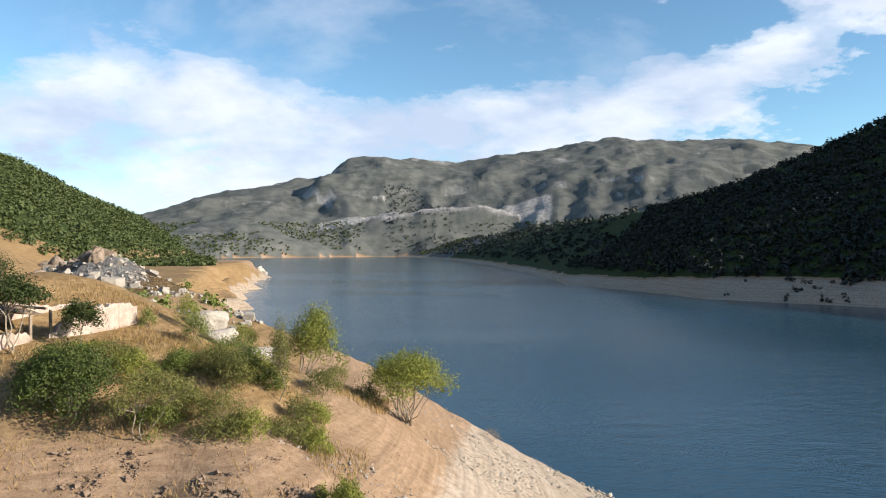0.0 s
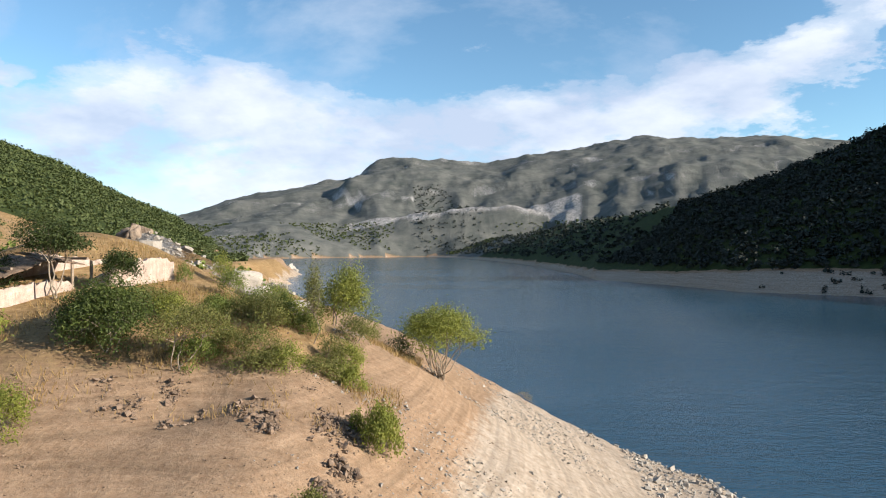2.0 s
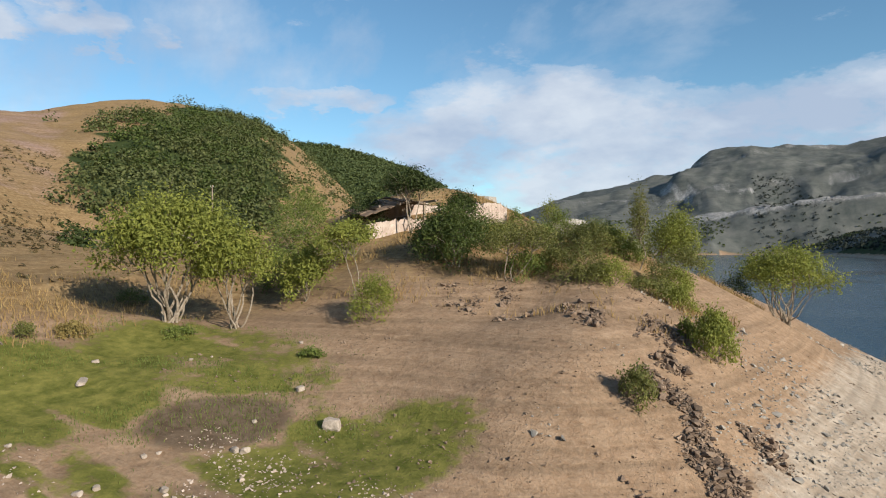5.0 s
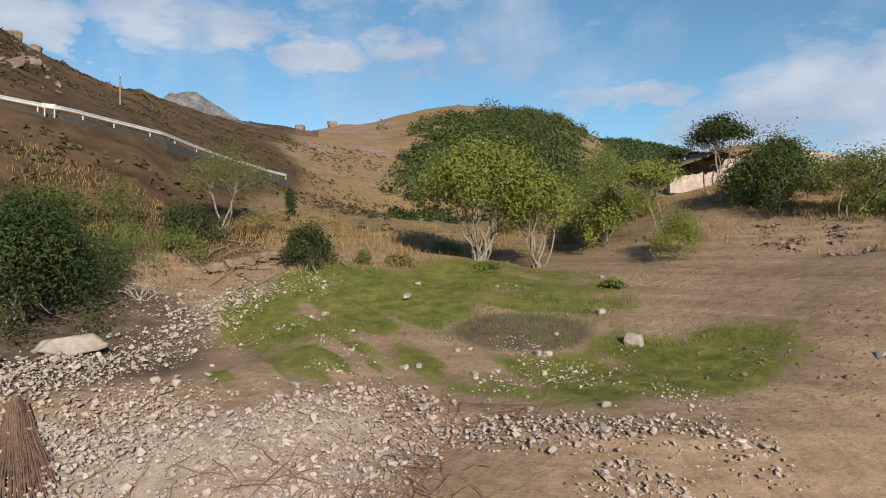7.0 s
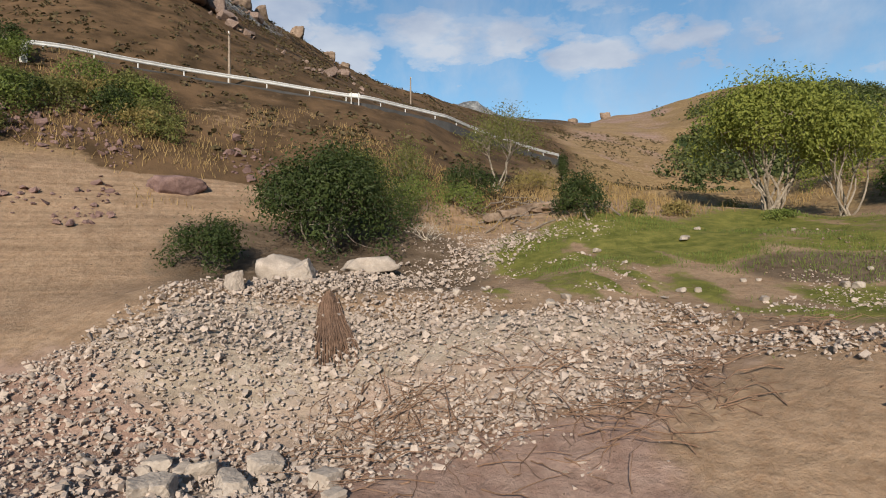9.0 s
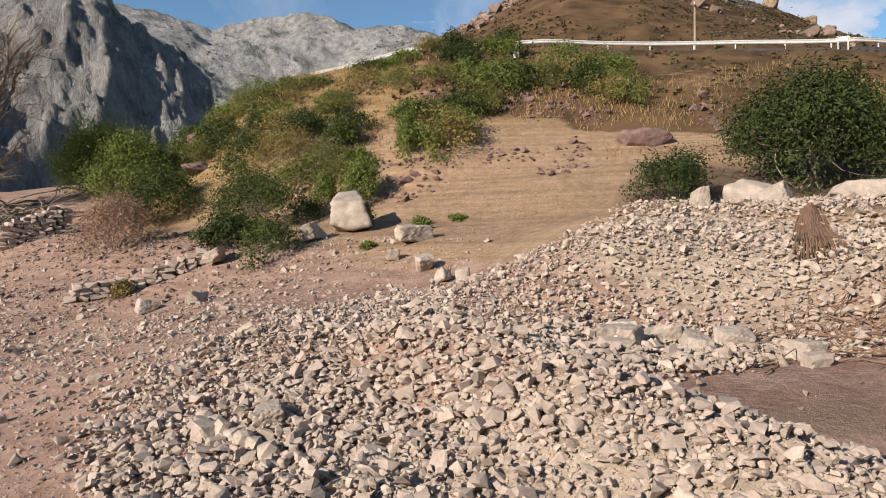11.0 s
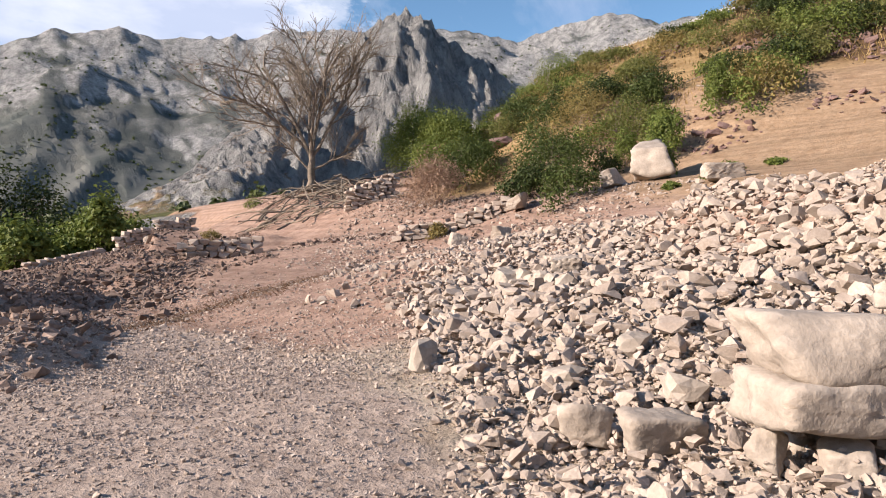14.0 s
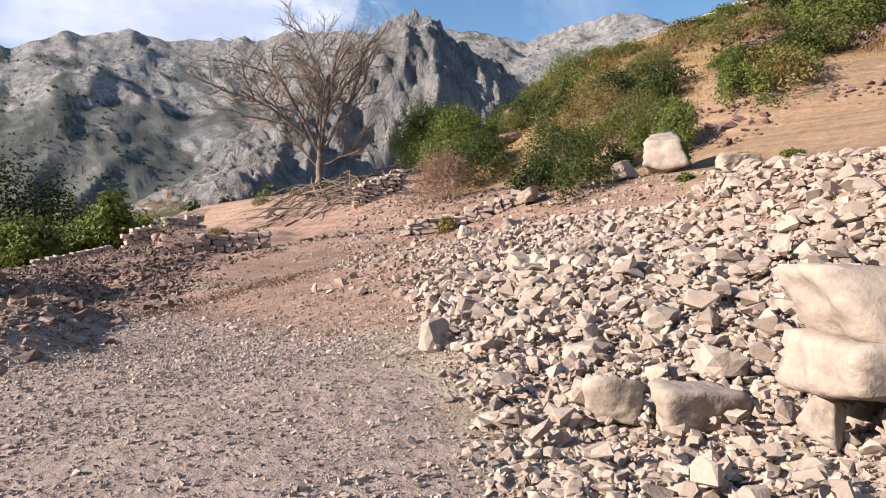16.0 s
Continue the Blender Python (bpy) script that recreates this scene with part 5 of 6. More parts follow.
blades("dry_grass", "straw-coloured grass on the knoll", DRY_GRASS, (-30, -4, 28, 52), 26000, 0.32, 21, lambda x, y: smooth((rough(x, y, 5, 3, 260) + 0.25) * 2))
blades("dry_grass", "straw-coloured grass on the slope below the road", DRY_GRASS, (-48, -28, -34, 30), 30000, 0.30, 22, lambda x, y: smooth((rough(x, y, 6, 3, 261) + 0.1) * 2) * (np.hypot(x, y) > 31))
blades("meadow_grass", "short green meadow grass", MEADOW_GRASS, (-33, -11, 4, 24), 46000, 0.11, 23,
       lambda x, y: np.maximum.reduce([patch(x, y, -20.3, 16.8, 9.6, 5.2, 150), patch(x, y, -25.0, 12.0, 5.0, 5.0), patch(x, y, -14.2, 15.4, 4.8, 2.4, 57)]) * smooth((rough(x, y, 3, 3, 262) + 0.1) * 2.5))
blades("dry_grass", "matted brown straw across the track", ROOTS, (-12, 2, -20, -8), 30000, 0.16, 24, lambda x, y: heap(x, y, 0.5, -10.5, -9.5, -16.5, 1.5) * 0.8 + 0.5 * heap(x, y, -1.0, -12, -7, -13.5, 1.0), True)

# ---- rubble, boulders and outcrops ----
def rubble_weight(x, y):
    """Where the fallen stones lie: 1 in the thick of it."""
    body = np.maximum.reduce([patch(x, y, -9.5, -5.0, 6.8, 5.0, 8, 0.12), patch(x, y, -5.6, -3.2, 3.4, 3.0, 0, 0.15), patch(x, y, -14.2, -1.2, 2.4, 6.0, -12, 0.15),
                              patch(x, y, -14.8, 6.5, 2.2, 3.4, 10, 0.2) * 0.8, heap(x, y, -12.0, -6.0, -5.0, 1.8, 2.2), heap(x, y, -11.5, 11.0, -8.4, 13.6, 1.3) * 0.55, heap(x, y, -16.2, -2.6, -17.6, 2.4, 3.6) * 1.3, heap(x, y, -19.0, -2.6, -22.3, 2.2, 2.4), heap(x, y, -22.3, 2.2, -28, 9, 2.0) * 0.5,
                              heap(x, y, -13.8, -1, -14.0, 7.0, 2.4) * 1.2, heap(x, y, -14.2, 8.9, -10.8, 11.2, 1.2) * 0.9, heap(x, y, -9.2, 10.4, -5.5, 12.2, 1.3) * 0.9])
    bare = patch(x, y, -9.6, 1.6, 1.6, 3.6, 12, 0.3)
    # the track's edge bounds it
    side = -9.1 * (x + 3.06) + 5.3 * (y + 2.3)
    return np.clip(body - bare, 0, 1) * smooth((side + 7) / 8)


def lay_stones(name, label, mat, kinds, area, count, weight, sizes, seed, sink=0.25, lift=0.0):
    rng = np.random.default_rng(seed)
    x, y = rng.uniform(area[0], area[1], count), rng.uniform(area[2], area[3], count)
    ok = rng.uniform(size=count) < weight(x, y)
    x, y = x[ok], y[ok]
    n = len(x)
    s = sizes[0] * (1 - rng.uniform(size=n) * (1 - (sizes[0] / sizes[1]) ** 2.1)) ** (-1 / 2.1) * 0.5 * (np.clip(np.hypot(x, y) / 7.5, 0.42, 1) if sizes[1] > 0.2 else 1)
    z = height(x, y) + s * (0.5 - sink) + lift * rng.uniform(size=n)
    v, f = scatter(kinds, np.stack([x, y, z], -1), s, rng)
    ob = new(name, mesh_of(name, v, f, mat))
    return tagged(ob, label, "rubble", kind="stuff")


def single_stones(base, name, area, count, weight, sizes, seed, mats, sink=0.2):
    """Stones that can be told apart: objects of their own on shared meshes."""
    rng = np.random.default_rng(seed)
    shapes = [mesh_of(name, v, f, mats[i % len(mats)]) for i, (v, f) in enumerate(RUBBLE)]
    done = 0
    while done < count:
        x, y = rng.uniform(area[0], area[1]), rng.uniform(area[2], area[3])
        if rng.uniform() > weight(np.array([x]), np.array([y]))[0]:
            continue
        s = 0.5 * rng.uniform(*sizes) * rng.uniform(0.7, 1.0)
        ob = new(name, shapes[rng.integers(len(shapes))])
        m = pose(x, y, ground_at(x, y) + s * (0.5 - sink), rng.normal(0, 18), rng.normal(0, 18), rng.uniform(0, 360))
        seat(ob, base, m @ Matrix.Diagonal((s, s * rng.uniform(0.8, 1.1), s * rng.uniform(0.85, 1.2), 1)))
        done += 1


def boulder(x, y, wide, deep, tall, label, turn=0.0, seed=0, mat=None, cuts=6, sink=0.15, tilt=0.0, z=None, skew=0.2, edge=70.0):
    """A large block: a ball cut flat by a few planes, with rounded worn edges and pits."""
    rng = np.random.default_rng(300 + seed)
    bm = bmesh.new()
    size = max(wide, deep, tall)
    bmesh.ops.create_icosphere(bm, subdivisions=4 if size > 0.6 or math.hypot(x, y) < 5 else 3 if size > 0.4 else 2, radius=1.0)
    v = np.array([q.co[:] for q in bm.verts])
    n = v / np.linalg.norm(v, axis=1)[:, None]
    rad = np.full(len(v), 1.45)
    # six skewed faces of a block, then corners broken off it
    faces = [np.array(q, float) + rng.normal(0, skew, 3) for q in ((1, 0, 0), (-1, 0, 0), (0, 1, 0), (0, -1, 0), (0, 0, 1), (0, 0, -1))]
    ways = faces + list(rng.normal(size=(cuts, 3)))
    for i, w in enumerate(ways):
        w = w / np.linalg.norm(w)
        c = n @ w
        off = rng.uniform(0.60, 0.68) if i < 6 else rng.uniform(0.72, 0.98)
        cut = np.where(c > 0.05, off / np.maximum(c, 0.05), 9)
        k = edge
        rad = -np.log(np.exp(-k * rad) + np.exp(-k * np.minimum(cut, 4))) / k
    p = n * rad[:, None]
    lump = np.array([noise.noise(Vector(q) * 2.1 + Vector((seed, 0, 0))) * 0.06 + noise.noise(Vector(q) * 5.5 + Vector((0, seed, 0))) * 0.045 + noise.noise(Vector(q) * 13 + Vector((0, 0, seed))) * 0.022 for q in p * np.array([wide, deep, tall]) / size * 1.4])
    p *= np.array([wide, deep, tall]) * 0.5 / np.abs(p).max(0)
    p = p * (1 + lump * (size / np.array([wide, deep, tall])).clip(1, 2.2).mean())[:, None]
    f = np.array([[q.index for q in g.verts] for g in bm.faces])
    bm.free()
    ob = new("boulder", mesh_of("boulder", p, f, mat or BOULDER, size > 1.5 or math.hypot(x, y) < 4.6))
    ob.matrix_world = pose(x, y, (ground_at(x, y) if z is None else z) + tall * (0.5 - sink), tilt, tilt * 0.4, turn)
    return tagged(ob, label, "boulder")


# the slabs beside the track
z0 = ground_at(-3.9, -1.6)
boulder(-3.98, -1.44, 0.92, 0.60, 0.28, "long pale slab under a larger block", turn=-34, seed=51, sink=0.0, z=z0 + 0.22, cuts=5, skew=0.08, edge=26.0)
boulder(-4.06, -1.42, 1.08, 0.70, 0.38, "big pale block resting on a slab", turn=-36, seed=2, sink=0.0, z=z0 + 0.44, tilt=2, cuts=5, skew=0.1, edge=24.0)
boulder(-4.30, -1.30, 0.30, 0.22, 0.09, "thin flat stone lying on a big block", turn=10, seed=57, sink=0.0, z=z0 + 0.81)
for bx, by, w, t in ((-3.78, -1.68, 0.24, 0.25), (-4.15, -1.18, 0.34, 0.25), (-3.86, -1.34, 0.26, 0.25), (-4.2, -1.70, 0.28, 0.25)):
    boulder(bx, by, w, w * 0.8, t, "pale stone wedged under a slab", turn=bx * 900, seed=int(w * 100), sink=0.0, z=z0 - 0.02, cuts=6, edge=30.0)
boulder(-3.86, -2.32, 0.60, 0.34, 0.30, "rounded pale stone by the track", turn=-30, seed=3, cuts=5, skew=0.15, edge=22.0)
boulder(-3.68, -2.72, 0.38, 0.32, 0.34, "angular pale stone by the track", turn=25, seed=47, cuts=6, skew=0.2, edge=28.0)
boulder(-3.98, -4.82, 0.34, 0.26, 0.32, "pale stone at the rubble's edge", turn=10, seed=5, cuts=8, skew=0.3)
boulder(-4.4, -2.5, 0.36, 0.3, 0.26, "pale block among fallen stones", turn=50, seed=6)
boulder(-4.9, -3.3, 0.32, 0.25, 0.22, "pale block among fallen stones", turn=15, seed=7)
boulder(-4.2, -3.4, 0.3, 0.25, 0.2, "pale block among fallen stones", turn=95, seed=8)
boulder(-4.9, -0.9, 0.42, 0.36, 0.3, "rounded block beside a large slab", turn=95, seed=32)
boulder(-5.4, -1.7, 0.5, 0.3, 0.2, "flat block above a large slab", turn=-20, seed=33)
for i in range(7):
    boulder(-7.35 + 0.13 * i, -7.3 + 0.3 * i, 0.34 - 0.02 * (i % 3), 0.26, 0.30 - 0.03 * (i % 2), "squared pale stone of a wall foot", turn=62 + 9 * (i % 3), seed=140 + i, sink=0.12, edge=60.0)["group"] = "stones of a wall foot"
boulder(-7.4, -6.2, 0.62, 0.45, 0.42, "pale block at the foot of a heap", turn=35, seed=34)
boulder(-7.0, -6.9, 0.42, 0.4, 0.36, "pale block at the foot of a heap", turn=80, seed=35)
# at the top of the bank, and on the sandy slope
boulder(-22.9, -0.75, 1.8, 1.4, 1.2, "whitish rounded boulder at the top of a bank", turn=-75, seed=9, cuts=12, skew=0.3, sink=0.3)
boulder(-22.3, -0.2, 1.1, 0.9, 0.9, "whitish leaning boulder at the top of a bank", turn=-20, seed=19, cuts=12, skew=0.3, sink=0.25, tilt=12)
boulder(-23.9, 2.2, 2.1, 1.4, 0.75, "whitish flat boulder at the top of a bank", turn=-80, seed=10, cuts=14, skew=0.3, sink=0.25)
boulder(-20.1, -2.0, 0.7, 0.6, 0.65, "pale upright stone on a rubble bank", turn=20, seed=11)
boulder(-21.6, -14.7, 2.0, 1.6, 1.85, "tall angular grey-white block on sandy soil", turn=35, seed=12, tilt=8, cuts=2, skew=0.13, edge=110.0)
boulder(-19.6, -15.0, 1.3, 0.8, 0.75, "pale wedge-shaped boulder on sandy soil", turn=15, seed=13, tilt=14, cuts=5)
boulder(-19.7, -10.9, 1.3, 0.8, 0.65, "pale flat-topped boulder on sandy soil", turn=-30, seed=14)
boulder(-17.6, -17.6, 1.1, 0.9, 0.8, "pale boulder under green bushes", turn=10, seed=15)
boulder(-17.3, -9.2, 0.7, 0.55, 0.6, "pale stone in a row along the path", turn=40, seed=16)
boulder(-16.4, -8.1, 0.5, 0.5, 0.5, "pale stone in a row along the path", turn=80, seed=17)
boulder(-18.0, -10.6, 0.5, 0.45, 0.4, "pale stone in a row along the path", turn=120, seed=18)
boulder(-15.9, -7.3, 0.45, 0.4, 0.5, "pale stone in a row along the path", turn=20, seed=19)
boulder(-14.0, -16.6, 0.7, 0.6, 0.5, "grey block in the debris", turn=60, seed=20)
boulder(-14.8, -15.4, 0.8, 0.5, 0.4, "grey block in the debris", turn=5, seed=21)
boulder(-32.2, -5.6, 2.7, 1.5, 1.1, "dark purplish rock outcrop on the orange bank", turn=-75, seed=22, skew=0.3, sink=0.35, mat=PURPLE_ROCK, cuts=16)
boulder(-31.6, -33.0, 3.0, 2.0, 1.7, "purplish rock outcrop above red soil", turn=40, seed=23, skew=0.3, sink=0.4, mat=PURPLE_ROCK, cuts=16)
boulder(-28.0, -29.5, 2.2, 1.4, 1.0, "purplish rock outcrop above red soil", turn=10, seed=24, skew=0.3, sink=0.4, mat=PURPLE_ROCK, cuts=16)
boulder(-12.0, -45.5, 0.9, 0.7, 0.7, "squared stone by a broken wall", turn=40, seed=25)
boulder(-12.4, 46.2, 2.2, 1.5, 1.3, "pale limestone rock at the knoll's edge", turn=30, seed=26, mat=LIMESTONE)
boulder(-16.8, 50.6, 3.2, 2.0, 1.6, "grey limestone rock at the knoll's edge", turn=70, seed=27, mat=LIMESTONE, cuts=16)
boulder(-18.9, 54.0, 3.5, 2.4, 2.0, "grey limestone rock at the knoll's edge", turn=20, seed=28, mat=LIMESTONE, cuts=16)
# the pale point that runs into the lake
for i in range(9):
    _r = np.random.default_rng(800 + i)
    bx, by = -139 - 3.2 * i + _r.uniform(-2, 2), 520 + 1.5 * i + _r.uniform(-4, 4)
    boulder(bx, by, _r.uniform(7, 13), _r.uniform(6, 9), _r.uniform(5, 11) * (1 - 0.05 * i), "pale limestone crag on the point in the lake", turn=_r.uniform(0, 180), seed=40 + i, mat=LIMESTONE, cuts=18, z=WATER - 0.5)
# brown crag beyond the ruin
for i in range(64):
    _r = np.random.default_rng(860 + i)
    k = _r.uniform()
    bx, by = -44 - 22 * k + _r.normal(0, 3.0), 86 + 31 * k + _r.normal(0, 3.6)
    boulder(bx, by, _r.uniform(1.2, 3.2), _r.uniform(1.0, 2.4), _r.uniform(1.2, 3.4), "jagged brown rock of a crag beyond the ruin", turn=_r.uniform(0, 180), seed=160 + i % 9, mat=CRAG_ROCK, cuts=18, sink=0.35, tilt=_r.normal(0, 14), skew=0.35)["group"] = "rocks of the crag"
# crags on the ridge above the road
for i, (bb, rr, ww, tt) in enumerate(((95, 121, 5, 4), (93.4, 125, 4, 3.2), (90.5, 130, 4, 3), (88, 138, 5, 2.6), (86.6, 142, 3.5, 2.4), (107.5, 106, 7, 5), (105, 109, 6, 4), (102, 112, 6, 3.6), (98.5, 117, 5, 3.4), (67.3, 228, 6, 5), (64.5, 243, 6, 4),
                                      (101, 92, 6, 4.5), (99, 93, 6, 3.6), (103.5, 91, 5, 3.4), (97, 95, 5, 2.8))):
    bx, by = -rr * math.sin(radians(bb)), rr * math.cos(radians(bb))
    boulder(bx, by, ww, ww * 0.7, tt, "weathered brown crag on the ridge" if i < 11 else "reddish rock face on the hillside", turn=bb + 90, seed=60 + i, mat=DARK_ROCK if i < 11 else RED_STONE, cuts=20, sink=0.4)

# stones in the meadow
for i in range(34):
    _r = np.random.default_rng(500 + i)
    b, rr = radians(_r.uniform(42, 84)), _r.uniform(17, 31)
    s = _r.uniform(0.1, 0.3)
    ob = boulder(-rr * math.sin(b), rr * math.cos(b), s * 1.3, s, s * 0.8, "white stone lying in the meadow", turn=_r.uniform(0, 360), seed=100 + i % 6, mat=BOULDER, sink=0.2)
    ob["group"] = "stones in the meadow"
boulder(-14.9, 17.8, 0.62, 0.45, 0.45, "white block lying in the meadow", turn=15, seed=30)
boulder(-24.1, 14.6, 0.95, 0.4, 0.25, "flat white slab lying in the meadow", turn=-40, seed=31)

for i in range(15):
    _r = np.random.default_rng(620 + i)
    s = _r.uniform(0.3, 0.6)
    boulder(-11.6 + _r.uniform(-1.2, 0.9), -1.4 + _r.uniform(-1.6, 1.8), s * 1.3, s, s * 0.8, "pale block at the foot of a rubble bank", turn=_r.uniform(0, 360), seed=130 + i, sink=0.2)["group"] = "blocks under the bank"
# fallen stones
fallen = thing("rubble_heap", -5, -3, ground_at(-5, -3), "heap of pale fallen building stones beside the track", "rubble")
single_stones(fallen, "stone", (-8.5, -2.4, -8.5, 0.5), 290, rubble_weight, (0.08, 0.22), 55, [STONE])
lay_stones("rubble", "pale fallen building stones of a drowned village", STONE, RUBBLE, (-12, -1.5, -12, 6), 26000, lambda x, y: rubble_weight(x, y) * (np.hypot(x, y) < 11.5), (0.085, 0.36), 1, lift=0.12)
lay_stones("rubble", "pale fallen building stones on the bank", STONE, GRIT, (-30, -1.5, -12, 15), 66000, lambda x, y: rubble_weight(x, y) * (np.hypot(x, y) >= 11.5), (0.085, 0.36), 64, lift=0.12)
lay_stones("rubble", "pale rubble in between larger stones", STONE, CHIPS, (-30, -1.5, -12, 15), 46000, lambda x, y: rubble_weight(x, y) * 0.9, (0.06, 0.15), 2)
near_heap = lambda x, y: rubble_weight(x, y) * smooth((9.5 - np.hypot(x, y)) / 2.0) * (np.hypot(x, y) > 2.4)
lay_stones("rubble", "small broken stones filling the heap", STONE, RUBBLE, (-10, -2, -10, 1.5), 36000, lambda x, y: near_heap(x, y) * 0.8, (0.05, 0.17), 61, 0.2)
lay_stones("rubble", "pale chips and grit between fallen stones", STONE, PEBBLES, (-10, -2, -10, 1.5), 60000, near_heap, (0.022, 0.07), 62, 0.2)
lay_stones("gravel", "small pebbles covering the track", GREY_STONE, PEBBLES, (-6, 1.5, -11, -1.2), 74000, lambda x, y: np.maximum(patch(x, y, -2.0, -5.4, 3.2, 5.4, 0, 0.3), 0.2) * (0.3 + 0.7 * smooth((rough(x, y, 1.1, 3, 317) + 0.2) * 3)) * (np.hypot(x, y) > 2.0) * smooth((12 - np.hypot(x, y)) / 4), (0.018, 0.052), 63, 0.15)
lay_stones("gravel", "grey and pink gravel on the track", STONE, GRIT, (-5.5, 1.5, -9.5, -1), 20000, lambda x, y: np.maximum(patch(x, y, -1.8, -5.0, 3.0, 5.0, 0, 0.3) * 0.95, 0.25) * (0.32 + 0.68 * smooth((rough(x, y, 1.3, 3, 313) + 0.12) * 3)) * (np.hypot(x, y) > 1.2), (0.022, 0.085), 3, 0.15)
lay_stones("gravel", "grey and pink gravel along the track", STONE, CHIPS, (-9, 2, -19, -7), 16000, lambda x, y: np.maximum(patch(x, y, -2.8, -10.0, 3.6, 7.0, 0, 0.3) * 0.8, 0.25), (0.03, 0.1), 14, 0.15)
lay_stones("debris", "reddish debris beside the track", RED_STONE, GRIT, (-9, 4, -28, -7.5), 34000,
           lambda x, y: np.maximum.reduce([heap(x, y, -0.6, -8.6, -2.0, -13.5, 1.7), heap(x, y, 0.6, -13.0, -3.6, -20.5, 2.4), heap(x, y, 2.0, -18, 0, -26, 3.0), 0.45 * heap(x, y, -3.0, -18, -8.0, -26, 3.0)]), (0.07, 0.38), 4)
lay_stones("debris", "reddish debris on red soil", RED_STONE, GRIT, (-22, 2, -48, -13), 17000, lambda x, y: smooth((rough(x, y, 4, 3, 300) + 0.2) * 2.2) * ((x + 0.32 * y < -8.2) | (y < -24)), (0.08, 0.45), 5)
lay_stones("debris", "small stones on bare soil", STONE, CHIPS, (-22, -3, -28, -8), 14000, lambda x, y: smooth((rough(x, y, 3, 3, 301) + 0.15) * 2), (0.05, 0.2), 6)
lay_stones("debris", "stones strewn at the meadow's edge", STONE, CHIPS, (-31, -9, -2, 24), 22000, lambda x, y: smooth((rough(x, y, 2.5, 3, 302) - 0.12) * 4) * smooth((heap(x, y, -13, 3, -29, 9, 6.5) + heap(x, y, -10, 12, -16, 16, 5)) * 1.2) , (0.06, 0.3), 7)
lay_stones("debris", "sparse stones on bare slopes", DARK_ROCK, CHIPS, (-34, 16, -30, 56), 32000, lambda x, y: 0.12 + 0.5 * smooth(rough(x, y, 6, 3, 310) * 2), (0.035, 0.14), 8)
lay_stones("debris", "pale stones strewn over red soil", STONE, GRIT, (-20, -6, -30, -8), 9000, lambda x, y: smooth((x / y - 0.52) / 0.12) * (0.25 + 0.75 * smooth((rough(x, y, 2.5, 3, 312) + 0.1) * 3)), (0.08, 0.42), 15)
lay_stones("debris", "broken stones of fallen houses beyond the track", RED_STONE, GRIT, (-14, 3, -46, -13), 14000, lambda x, y: smooth((0.36 - x / y) / 0.08) * (0.3 + 0.7 * smooth((rough(x, y, 3, 3, 314) + 0.15) * 3)), (0.13, 0.6), 16)
lay_stones("outcrop", "reddish rocks on the hillside above the road", RED_STONE, STONES, (-125, -70, -52, 8), 3200, lambda x, y: smooth((rough(x, y, 12, 3, 315) - 0.1) * 4) * (np.hypot(x, y) > 82), (0.5, 3.2), 18)
lay_stones("shore_rocks", "pale broken rocks above the lake", LIMESTONE, STONES, (-74, -20, 54, 120), 4200, lambda x, y: smooth((rough(x, y, 10, 3, 316) - 0.02) * 4) * (height(x, y) > WATER) * (np.hypot(x, y) > 62), (0.4, 2.4), 19)
lay_stones("scree", "pale scree on the shore slope", LIMESTONE, CHIPS, (-9, 19, 18, 62), 24000, lambda x, y: smooth((rough(x, y, 5, 3, 303) + 0.05) * 2.2), (0.08, 0.45), 9)
lay_stones("outcrop", "jagged brown bedrock on the knoll's flank", DARK_ROCK, GRIT, (-18, 1, 16, 35), 110000,
           lambda x, y: smooth(2.2 * np.sin((0.9 * x + 0.45 * y) * 2.1 + 5 * rough(x, y, 6, 3, 311)) + 1.0) * np.clip(0.3 * heap(x, y, -17, 30, -5, 29.5, 2.6) + heap(x, y, -13.5, 29.0, -5.0, 30.5, 1.8) + heap(x, y, -8.8, 28.5, -4.0, 20.5, 1.6) + heap(x, y, -4.5, 26, -1, 19, 2.6) + heap(x, y, -7.5, 20.0, -2.0, 19.0, 1.2), 0, 1) * smooth((rough(x, y, 1.6, 3, 304) + 0.1) * 3), (0.09, 0.55), 10, 0.0)
lay_stones("outcrop", "brown stones on bare soil", DARK_ROCK, CHIPS, (-24, 2, 14, 38), 17000, lambda x, y: smooth((rough(x, y, 3.0, 3, 305) + 0.12) * 2.5) * 0.7, (0.045, 0.26), 11)
lay_stones("shore_rocks", "broken pale rock along the shoreline", LIMESTONE, STONES, (0, 24, 18, 66), 9000,
           lambda x, y: (np.abs(height(x, y) - WATER - 0.6) < 1.1) * 0.9, (0.15, 0.9), 13)
lay_stones("ledges", "dark purplish ledges on the slope below the road", PURPLE_ROCK, RUBBLE, (-40, -24, -34, 4), 5200, lambda x, y: smooth((rough(x, y, 3.0, 3, 306) - 0.05) * 4) * (np.hypot(x, y) > 29), (0.16, 0.9), 12)

